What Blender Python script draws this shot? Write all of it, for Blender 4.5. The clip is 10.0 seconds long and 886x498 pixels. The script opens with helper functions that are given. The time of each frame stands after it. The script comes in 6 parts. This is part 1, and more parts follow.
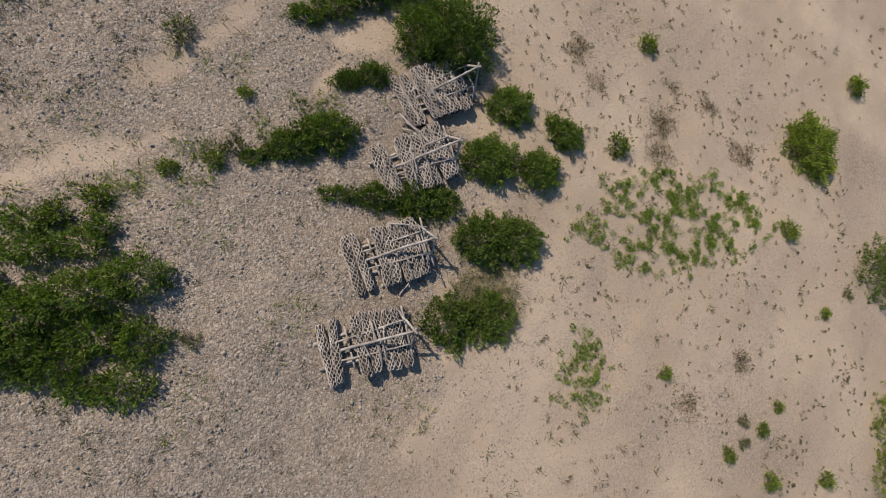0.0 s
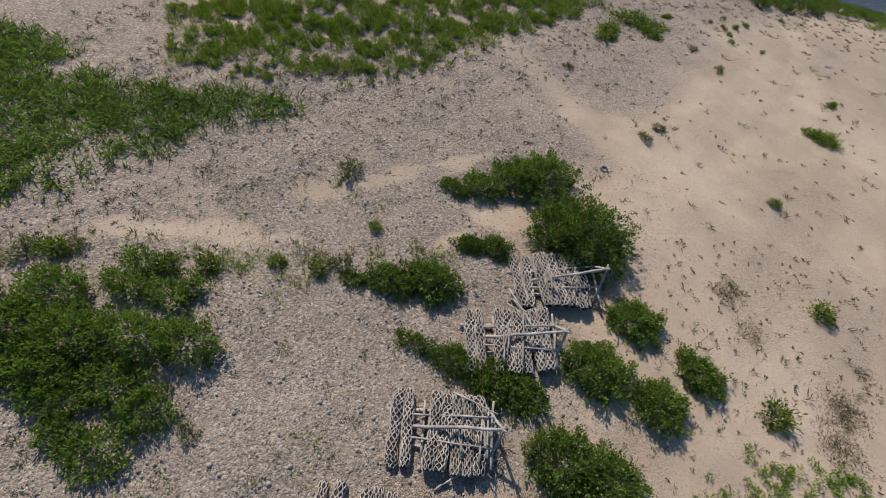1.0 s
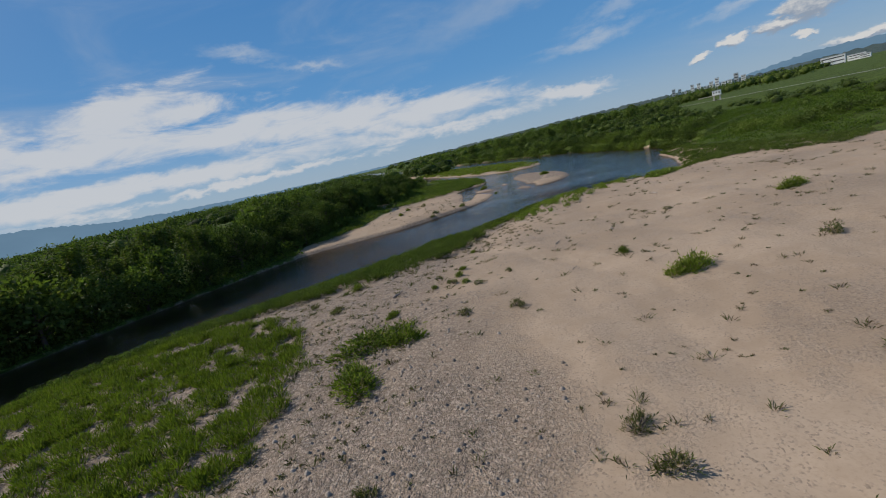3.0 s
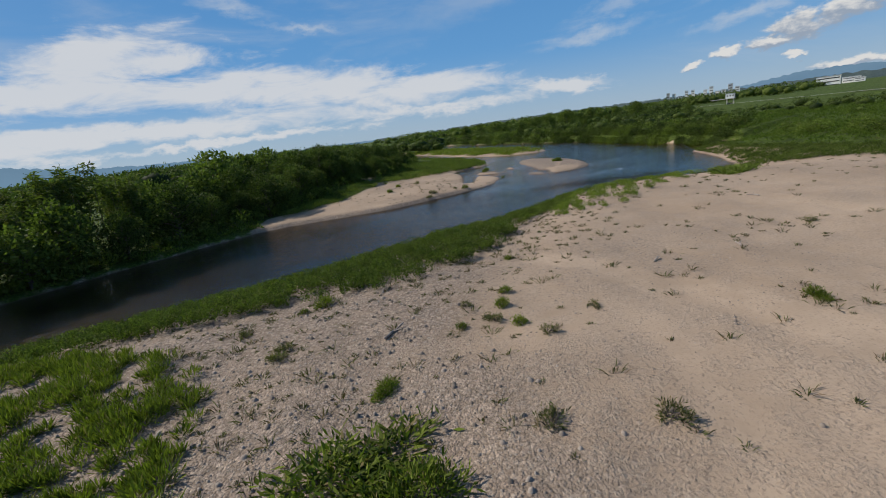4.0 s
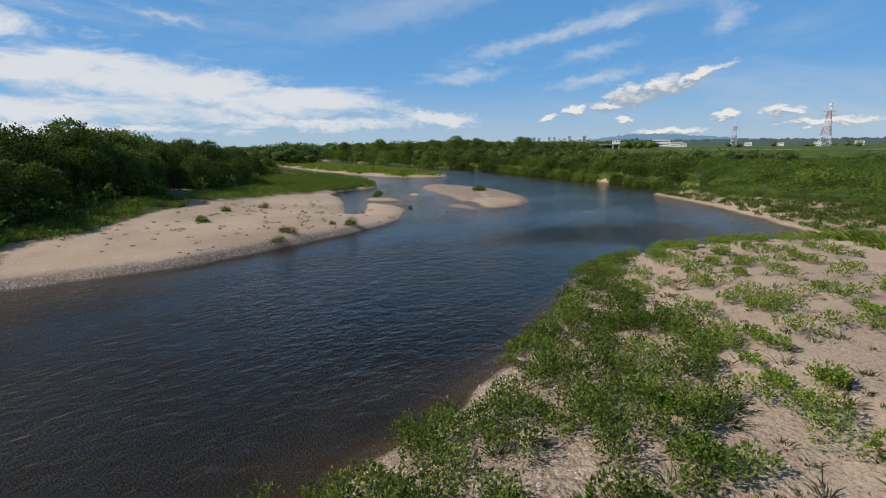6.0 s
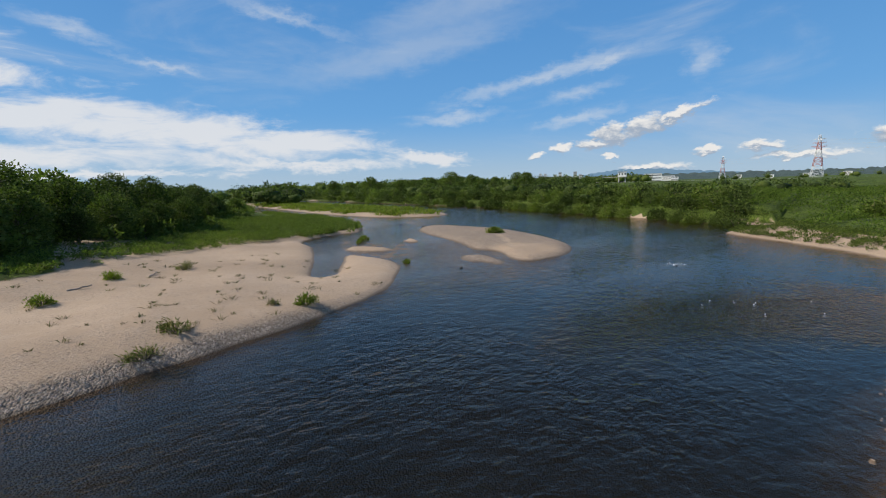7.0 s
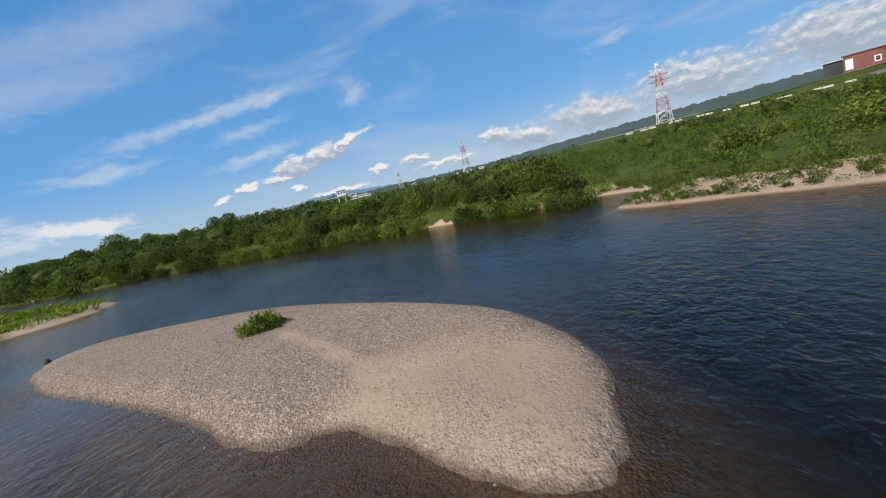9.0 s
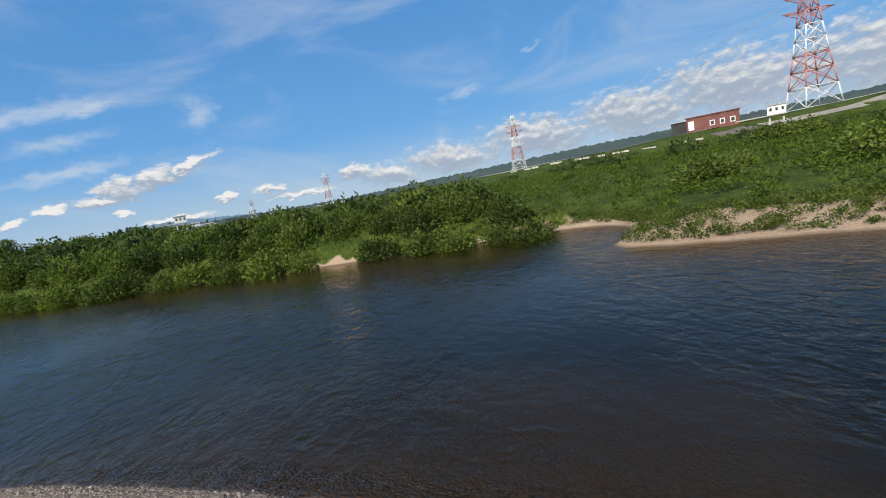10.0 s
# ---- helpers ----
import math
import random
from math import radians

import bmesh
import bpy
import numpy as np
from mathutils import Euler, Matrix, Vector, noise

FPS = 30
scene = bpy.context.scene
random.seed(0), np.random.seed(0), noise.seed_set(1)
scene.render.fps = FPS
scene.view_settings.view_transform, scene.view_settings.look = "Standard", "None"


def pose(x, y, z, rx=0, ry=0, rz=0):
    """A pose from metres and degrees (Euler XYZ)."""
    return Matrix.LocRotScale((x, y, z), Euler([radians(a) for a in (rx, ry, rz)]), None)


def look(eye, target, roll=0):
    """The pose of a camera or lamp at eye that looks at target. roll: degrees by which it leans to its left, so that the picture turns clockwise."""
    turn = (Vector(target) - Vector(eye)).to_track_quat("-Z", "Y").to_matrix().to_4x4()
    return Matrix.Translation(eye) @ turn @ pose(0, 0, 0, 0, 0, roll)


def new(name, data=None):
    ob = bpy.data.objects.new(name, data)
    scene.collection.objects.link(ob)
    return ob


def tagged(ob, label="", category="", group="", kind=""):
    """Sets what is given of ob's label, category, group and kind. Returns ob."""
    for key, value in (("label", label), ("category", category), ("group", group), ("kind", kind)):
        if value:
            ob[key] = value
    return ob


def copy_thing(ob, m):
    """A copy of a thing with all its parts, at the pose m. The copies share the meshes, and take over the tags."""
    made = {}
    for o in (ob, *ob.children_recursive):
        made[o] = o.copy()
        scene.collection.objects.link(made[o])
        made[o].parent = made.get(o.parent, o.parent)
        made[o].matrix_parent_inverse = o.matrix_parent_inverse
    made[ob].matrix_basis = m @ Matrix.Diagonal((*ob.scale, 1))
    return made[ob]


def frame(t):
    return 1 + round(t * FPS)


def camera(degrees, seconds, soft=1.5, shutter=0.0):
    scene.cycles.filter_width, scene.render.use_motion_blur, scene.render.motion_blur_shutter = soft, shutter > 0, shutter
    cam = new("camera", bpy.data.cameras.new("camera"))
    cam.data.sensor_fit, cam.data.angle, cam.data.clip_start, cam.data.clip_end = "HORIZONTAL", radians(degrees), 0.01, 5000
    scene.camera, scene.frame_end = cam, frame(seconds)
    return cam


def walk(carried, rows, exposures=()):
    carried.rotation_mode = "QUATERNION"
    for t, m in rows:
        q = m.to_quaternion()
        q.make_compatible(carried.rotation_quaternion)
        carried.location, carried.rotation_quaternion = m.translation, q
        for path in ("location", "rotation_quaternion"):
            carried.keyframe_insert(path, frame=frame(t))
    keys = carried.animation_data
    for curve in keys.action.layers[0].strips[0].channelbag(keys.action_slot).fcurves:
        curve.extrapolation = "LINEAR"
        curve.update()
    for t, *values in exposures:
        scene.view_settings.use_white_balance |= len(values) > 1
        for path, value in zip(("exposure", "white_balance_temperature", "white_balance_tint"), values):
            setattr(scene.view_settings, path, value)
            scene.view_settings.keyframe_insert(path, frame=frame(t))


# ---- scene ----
cam = camera(90.3, 10.0, 1.0)
METRES, EYE, TILT, LEAN, TURN = 140.0, 23.0, -81.5, -15.5, 0.0
ROWS = [
    (0.0, 0.0, 0.0, 0.0, 0.0, 0.0, 0.0),
    (0.5, 0.0083, 0.0057, -0.0109, 11.43, 2.57, -18.66),
    (1.0, 0.0091, 0.0251, -0.0147, 9.65, 27.98, -21.92),
    (1.5, 0.0004, 0.0516, -0.0038, 9.02, 46.9, -10.13),
    (2.0, -0.0127, 0.0755, 0.0297, 13.02, 56.57, 5.37),
    (2.5, -0.0215, 0.0969, 0.0778, 19.06, 68.38, 18.38),
    (3.0, -0.0223, 0.1158, 0.131, 26.18, 75.97, 31.15),
    (4.5, 0.0246, 0.167, 0.2756, 12.25, 65.42, 34.66),
    (5.0, 0.0494, 0.1865, 0.3254, 7.14, 63.5, 42.05),
    (6.5, 0.142, 0.2469, 0.4634, 8.36, 67.72, 47.02),
    (7.0, 0.1793, 0.2663, 0.506, 9.07, 71.41, 47.91),
    (7.5, 0.2189, 0.2852, 0.5464, 12.71, 76.68, 53.07),
    (8.0, 0.2583, 0.3031, 0.5838, 19.79, 83.9, 63.48),
    (8.5, 0.2971, 0.3212, 0.6165, 31.8, 95.18, 73.11),
    (9.0, 0.3387, 0.3386, 0.6432, 71.54, 136.05, 83.82),
    (9.5, 0.3827, 0.3557, 0.6625, 169.07, 235.07, 80.27),
    (10.0, 0.4282, 0.3712, 0.6736, 187.8, 256.24, 75.52),
]
walk(cam, [(t, pose(0, 0, EYE, TILT, LEAN, TURN) @ pose(METRES * x, METRES * y, METRES * z, 90 + pitch, roll, yaw)) for t, x, y, z, yaw, pitch, roll in ROWS],
     [(0.0, -0.05, 6600, 10), (0.5, -0.06, 6500, 10), (1.0, 0.05, 6250, 10), (1.5, 0.0, 6150, 10), (2.0, -0.22, 6100, 10), (3.0, -0.46, 6400, 10), (4.0, -0.30, 6450, 10),
      (5.0, -0.14, 6500, 10), (6.5, -0.08, 6500, 10), (10.0, 0.0, 6500, 10)])

# ---- light: late-morning sun, blue sky with cloud ----
SUN_AZ, SUN_EL = radians(137.0), radians(40.0)
sun_way = Vector((math.cos(SUN_AZ) * math.cos(SUN_EL), math.sin(SUN_AZ) * math.cos(SUN_EL), math.sin(SUN_EL)))
sun = new("sun", bpy.data.lights.new("sun", "SUN"))
sun.data.energy, sun.data.angle, sun.data.color = 5.5, radians(0.53), (1.0, 0.92, 0.80)
sun.matrix_world = look(sun_way * 200, (0, 0, 0))
scene.view_settings.exposure = 0.0


class Nodes:
    """Short hand for building node trees."""

    def __init__(self, tree):
        self.tree = tree
        tree.nodes.clear()

    def add(self, kind, ins=None, **props):
        n = self.tree.nodes.new(kind)
        for k, v in props.items():
            setattr(n, k, v)
        for k, v in (ins or {}).items():
            sock = n.inputs[k]
            if isinstance(v, bpy.types.NodeSocket):
                self.tree.links.new(v, sock)
            else:
                sock.default_value = v
        return n

    def math(self, op, a, b=0.0, clamp=False):
        return self.add("ShaderNodeMath", {0: a, 1: b}, operation=op, use_clamp=clamp).outputs[0]

    def mix(self, fac, a, b, blend="MIX"):
        n = self.add("ShaderNodeMix", {0: fac, 6: a, 7: b}, data_type="RGBA", blend_type=blend)
        return n.outputs[2]

    def step(self, v, lo, hi, smooth=True):
        n = self.add("ShaderNodeMapRange", {0: v, 1: lo, 2: hi, 3: 0.0, 4: 1.0})
        n.interpolation_type = "SMOOTHSTEP" if smooth else "LINEAR"
        return n.outputs[0]

    def noise(self, vec, scale, detail=4.0, rough=0.55, distortion=0.0):
        return self.add("ShaderNodeTexNoise", {"Vector": vec, "Scale": scale, "Detail": detail, "Roughness": rough, "Distortion": distortion}).outputs[0]

    def mapping(self, vec, scale=(1, 1, 1), rot=(0, 0, 0), loc=(0, 0, 0)):
        return self.add("ShaderNodeMapping", {"Vector": vec, "Scale": scale, "Rotation": rot, "Location": loc}).outputs[0]


def build_sky():
    world = bpy.data.worlds.new("sky")
    scene.world = world
    world.use_nodes = True
    n = Nodes(world.node_tree)
    co = n.add("ShaderNodeTexCoord").outputs["Generated"]
    xyz = n.add("ShaderNodeSeparateXYZ", {0: co})
    sky = n.add("ShaderNodeTexSky", sky_type="NISHITA", sun_disc=False, sun_elevation=SUN_EL, sun_rotation=math.pi / 2 - SUN_AZ,
                altitude=50.0, air_density=1.0, dust_density=0.2, ozone_density=3.0).outputs[0]
    up = xyz.outputs[2]
    deep = n.mix(n.step(up, 0.0, 0.45), (1.9, 5.1, 9.6, 1), (1.05, 3.5, 7.9, 1))
    deep = n.mix(n.step(up, 0.16, -0.02), deep, (5.0, 6.8, 8.6, 1))
    deep = n.mix(n.step(up, 0.5, 0.85), deep, (0.75, 1.55, 2.9, 1))
    sky = n.mix(0.88, sky, deep)
    toward = n.add("ShaderNodeVectorMath", {0: co, 1: tuple(sun_way)}, operation="DOT_PRODUCT").outputs["Value"]
    glow = n.math("POWER", n.math("MAXIMUM", toward, 0.0), 14.0)
    sky = n.mix(n.math("MULTIPLY", glow, 0.6), sky, (13.0, 13.0, 12.6, 1))
    az = n.math("MULTIPLY", n.math("ARCTAN2", xyz.outputs[1], xyz.outputs[0]), 180 / math.pi)
    el = n.math("MULTIPLY", n.math("ARCSINE", xyz.outputs[2]), 180 / math.pi)
    flat = n.add("ShaderNodeCombineXYZ", {0: az, 1: el, 2: 0.0}).outputs[0]

    rag_a = n.math("MULTIPLY", n.math("SUBTRACT", n.noise(n.mapping(flat, (0.42, 0.75, 1)), 1.0, 6.0, 0.6), 0.5), 5.0)
    rag_e = n.math("MULTIPLY", n.math("SUBTRACT", n.noise(n.mapping(flat, (0.42, 0.75, 1), (0, 0, 0), (7, 3, 0)), 1.0, 6.0, 0.6), 0.5), 2.6)
    az, el_true, el = n.math("ADD", az, rag_a), el, n.math("ADD", el, rag_e)

    def blobs(rows, softness=1.0, lift=0.0):
        """Cover from soft ellipses: azimuth, elevation, half width, half height, tilt."""
        total = None
        for a, e, w, h, tilt in rows:
            du, dv = n.math("SUBTRACT", az, a), n.math("SUBTRACT", el, e - lift)
            c, s = math.cos(radians(tilt)), math.sin(radians(tilt))
            u = n.math("ADD", n.math("MULTIPLY", du, c / w), n.math("MULTIPLY", dv, s / w))
            v = n.math("ADD", n.math("MULTIPLY", dv, c / h), n.math("MULTIPLY", du, -s / h))
            d = n.math("SUBTRACT", 1.0, n.math("SQRT", n.math("ADD", n.math("MULTIPLY", u, u), n.math("MULTIPLY", v, v))))
            total = d if total is None else n.add("ShaderNodeMath", {0: total, 1: d, 2: 0.25 * softness}, operation="SMOOTH_MAX").outputs[0]
        return total

    # broad sheet of layered cloud and thin streaks
    sheet = blobs([(104, 8.5, 22, 3.6, 3), (82, 7.0, 18, 3.6, 6), (64, 5.6, 13, 2.8, 6), (98, 4.0, 26, 1.6, 0), (60, 3.0, 13, 1.0, 0), (96, 11.5, 10, 2.2, -12),
                   (124, 6.5, 18, 5.4, 0), (112, 9.0, 12, 3.6, 0), (45, 3.4, 8, 0.9, 4), (140, 9.0, 20, 6.0, 0), (88, 2.0, 24, 0.6, 0), (90, 10.6, 7, 2.6, 0), (72, 6.2, 9, 2.0, 4)])
    wisp = n.noise(n.mapping(flat, (0.075, 0.27, 1)), 1.6, 8.0, 0.6, 0.5)
    sheet = n.step(n.math("ADD", n.math("MULTIPLY", sheet, 1.1), n.math("MULTIPLY", n.math("SUBTRACT", wisp, 0.5), 2.8)), -0.1, 0.85)
    streak = blobs([(33, 12.2, 17, 1.1, -12), (27, 10.4, 6, 1.2, -12), (14.5, 12.0, 2.2, 2.6, 15), (42, 8.2, 10, 1.0, -5), (24, 13.5, 4, 0.7, -20), (62, 19.0, 12, 1.0, 12),
                    (82, 15.5, 5, 1.0, 8), (-17, 10.8, 3.0, 0.8, -6), (-25.7, 14.3, 1.6, 0.4, -10), (75, 13.2, 6, 0.6, 8), (27, 7.5, 6, 0.8, -10)])
    hair = n.noise(n.mapping(flat, (0.06, 0.22, 1), (0, 0, radians(-8))), 1.7, 6.0, 0.55, 0.9)
    streak = n.math("MULTIPLY", n.step(n.math("ADD", n.math("MULTIPLY", streak, 0.7), n.math("MULTIPLY", n.math("SUBTRACT", hair, 0.5), 1.3)), -0.1, 0.95), 0.55)
    veil = n.math("MULTIPLY", n.step(n.noise(n.mapping(co, (1.0, 1.0, 3.5)), 2.2, 7.0, 0.6, 0.8), 0.47, 0.8), 0.42)
    haze = n.step(n.math("ADD", blobs([(48, 16, 22, 2.6, -14), (36, 22, 26, 3.2, -16)]), n.math("SUBTRACT", hair, 0.5)), -0.2, 1.0)
    veil = n.math("MAXIMUM", veil, n.math("MULTIPLY", haze, 0.34))
    # heaped cloud near the horizon
    heaps = [(-60, 5.0, 14, 4.4, 0), (-46, 5.2, 9, 3.9, 6), (-36, 4.4, 8, 3.3, 6), (-25, 3.9, 8, 2.9, 6), (-14, 3.2, 7, 2.2, 6), (-6, 2.6, 5, 1.6, 8), (-1.5, 3.6, 2.8, 1.1, 0),
                  (8.6, 3.1, 2.2, 0.7, 0), (13.6, 2.9, 1.6, 0.55, 0), (16.5, 7.0, 4.0, 0.75, -19), (20.0, 6.0, 3.4, 1.5, -16), (23.4, 5.4, 2.3, 1.6, 0), (25.5, 4.5, 2.6, 0.9, 0), (29.2, 4.0, 1.5, 0.65, 0), (32.3, 3.3, 1.2, 0.5, 0), (23.5, 2.7, 1.1, 0.4, 0),
                  (19, 1.5, 4, 0.7, 0), (-80, 5.5, 16, 4.0, 0), (-105, 6.0, 16, 4.0, 0), (113, 5.4, 4.5, 0.9, 0), (121, 6.0, 5, 1.2, 0), (5, 2.0, 5, 0.5, 0)]
    def pile(lift):
        puff = n.noise(n.mapping(flat, (0.34, 0.6, 1), (0, 0, 0), (0, 0.6 * lift, 0)), 1.9, 8.0, 0.6, 0.2)
        return n.math("ADD", n.math("MULTIPLY", blobs(heaps, 0.5, lift), 1.25), n.math("MULTIPLY", n.math("SUBTRACT", puff, 0.5), 1.7))
    here, above = pile(0.0), pile(0.6)
    body = n.step(here, -0.08, 0.75)
    lit = n.step(n.math("SUBTRACT", n.math("SUBTRACT", here, above), n.math("MULTIPLY", n.math("MAXIMUM", here, 0.0), 0.15)), -0.3, 0.7)
    low = n.step(el_true, -0.3, 0.2)
    shade = n.mix(lit, (4.4, 5.3, 6.6, 1), (10.2, 10.1, 9.9, 1))
    col = n.mix(veil, sky, (7.4, 8.0, 8.8, 1))
    col = n.mix(n.math("MULTIPLY", streak, low), col, (8.4, 8.9, 9.4, 1))
    col = n.mix(n.math("MULTIPLY", n.math("MULTIPLY", sheet, 0.9), low), col, (9.4, 9.6, 9.9, 1))
    col = n.mix(n.math("MULTIPLY", body, low), col, shade)
    bg = n.add("ShaderNodeBackground", {"Color": col, "Strength": 0.084})
    out = n.add("ShaderNodeOutputWorld", {0: bg.outputs[0]})


build_sky()


# ---- materials ----
def material(name):
    m = bpy.data.materials.new(name)
    m.use_nodes = True
    return m, Nodes(m.node_tree)


def finish(n, shader):
    n.add("ShaderNodeOutputMaterial", {0: shader})


def surface(n, col, rough=0.8, metal=0.0, bump=None, strength=0.3, dist=0.02, spec=0.5):
    ins = {"Base Color": col, "Roughness": rough, "Metallic": metal, "Specular IOR Level": spec}
    if bump is not None:
        ins["Normal"] = n.add("ShaderNodeBump", {"Strength": strength, "Distance": dist, "Height": bump}).outputs[0]
    return n.add("ShaderNodeBsdfPrincipled", ins).outputs[0]


def plain(name, a, b, rough=0.8, metal=0.0, scale=4.0, bump=0.25, dist=0.01):
    """A surface whose colour wanders between two tones, with grain."""
    m, n = material(name)
    co = n.add("ShaderNodeTexCoord").outputs["Object"]
    big, fine = n.noise(co, scale * 0.25, 3.0), n.noise(co, scale * 5, 5.0, 0.65)
    f = n.math("ADD", n.math("MULTIPLY", big, 0.6), n.math("MULTIPLY", fine, 0.4))
    col = n.mix(n.step(f, 0.3, 0.7), (*a, 1), (*b, 1))
    finish(n, surface(n, col, rough, metal, fine, bump, dist))
    return m


def ground_material():
    m, n = material("river_ground")
    co = n.add("ShaderNodeTexCoord").outputs["Object"]
    z = n.add("ShaderNodeSeparateXYZ", {0: co}).outputs[2]
    attr = lambda k: n.add("ShaderNodeAttribute", attribute_name=k).outputs["Fac"]
    gravel, green = attr("gravel"), attr("green")
    big, mid, fine, grit = n.noise(co, 0.12, 4.0), n.noise(co, 0.9, 5.0), n.noise(co, 9.0, 5.0, 0.65), n.noise(co, 40.0, 3.0, 0.6)
    peb = n.add("ShaderNodeTexVoronoi", {"Vector": co, "Scale": 15.0, "Randomness": 1.0})
    cob = n.add("ShaderNodeTexVoronoi", {"Vector": co, "Scale": 6.5, "Randomness": 1.0})
    tone = n.add("ShaderNodeSeparateColor", {0: peb.outputs["Color"]})
    tone2 = n.add("ShaderNodeSeparateColor", {0: cob.outputs["Color"]})
    sand = n.mix(n.step(n.math("ADD", n.math("MULTIPLY", big, 0.6), n.math("MULTIPLY", mid, 0.4)), 0.36, 0.64), (0.333, 0.248, 0.178, 1), (0.424, 0.323, 0.238, 1))
    sand = n.mix(n.math("MULTIPLY", n.step(fine, 0.45, 0.75), 0.35), sand, (0.245, 0.172, 0.115, 1))
    stone = n.mix(n.math("ADD", n.math("MULTIPLY", tone.outputs[0], 0.6), n.math("MULTIPLY", tone2.outputs[0], 0.4)), (0.092, 0.072, 0.058, 1), (0.455, 0.362, 0.290, 1))
    stone = n.mix(n.math("MULTIPLY", n.step(tone.outputs[1], 0.75, 0.95), 0.55), stone, (0.36, 0.315, 0.26, 1))
    stone = n.mix(n.math("MULTIPLY", n.step(tone2.outputs[2], 0.5, 0.9), 0.45), stone, (0.185, 0.132, 0.104, 1))
    # Earth between cobbles, with the crevices' shade painted into the same dark tone.
    stone = n.mix(n.math("MULTIPLY", n.step(cob.outputs["Distance"], 0.42, 0.68), 0.5), stone, (0.115, 0.088, 0.066, 1))
    stone = n.mix(n.math("MULTIPLY", n.step(mid, 0.4, 0.75), 0.4), stone, sand)
    g = n.step(n.math("ADD", gravel, n.math("ADD", n.math("MULTIPLY", n.math("SUBTRACT", mid, 0.5), 0.9), n.math("MULTIPLY", n.math("SUBTRACT", fine, 0.5), 1.1))), 0.12, 0.88)
    loose = n.math("MULTIPLY", n.step(tone.outputs[2], 0.80, 0.86), n.step(mid, 0.35, 0.6))
    g = n.math("MAXIMUM", g, n.math("MULTIPLY", loose, 0.6))
    col = n.mix(g, sand, stone)
    grass = n.mix(n.step(n.noise(co, 0.35, 6.0, 0.65), 0.3, 0.7), (0.056, 0.084, 0.013, 1), (0.128, 0.174, 0.025, 1))
    grass = n.mix(n.math("MULTIPLY", n.step(fine, 0.4, 0.75), 0.5), grass, (0.108, 0.150, 0.024, 1))
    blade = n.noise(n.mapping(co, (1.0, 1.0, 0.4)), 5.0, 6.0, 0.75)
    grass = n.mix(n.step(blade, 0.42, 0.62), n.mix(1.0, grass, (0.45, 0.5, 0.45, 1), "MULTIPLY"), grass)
    gm = n.step(n.math("ADD", green, n.math("MULTIPLY", n.math("SUBTRACT", mid, 0.5), 0.8)), 0.35, 0.65)
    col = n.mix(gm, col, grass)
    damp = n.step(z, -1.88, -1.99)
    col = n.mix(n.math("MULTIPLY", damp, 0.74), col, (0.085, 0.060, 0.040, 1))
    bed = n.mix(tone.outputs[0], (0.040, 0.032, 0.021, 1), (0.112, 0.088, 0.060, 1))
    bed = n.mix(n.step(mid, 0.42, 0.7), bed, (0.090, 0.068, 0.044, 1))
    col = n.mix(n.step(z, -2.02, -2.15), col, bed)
    # Light lost in deeper water is painted in as darker bed colours.
    dim_bed = n.mix(n.step(big, 0.4, 0.62), (0.024, 0.022, 0.015, 1), (0.050, 0.042, 0.028, 1))
    col = n.mix(n.step(z, -2.2, -2.9), col, dim_bed)
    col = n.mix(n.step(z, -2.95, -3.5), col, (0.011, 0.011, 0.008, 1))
    rel = n.math("ADD", n.math("MULTIPLY", n.math("MULTIPLY", n.math("SUBTRACT", 1.0, peb.outputs["Distance"]), g), 1.0), n.math("ADD", n.math("MULTIPLY", fine, 0.16), n.math("MULTIPLY", grit, 0.07)))
    rel = n.math("ADD", rel, n.math("MULTIPLY", n.math("MULTIPLY", n.math("SUBTRACT", 1.0, cob.outputs["Distance"]), g), 0.9))
    rel = n.math("ADD", rel, n.math("MULTIPLY", n.math("MULTIPLY", blade, gm), 6.0))
    rough = n.math("SUBTRACT", 0.92, n.math("MULTIPLY", damp, 0.3))
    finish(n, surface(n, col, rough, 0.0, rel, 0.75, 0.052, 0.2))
    return m


RIFFLE = (55.5, 78.5, 0.0)


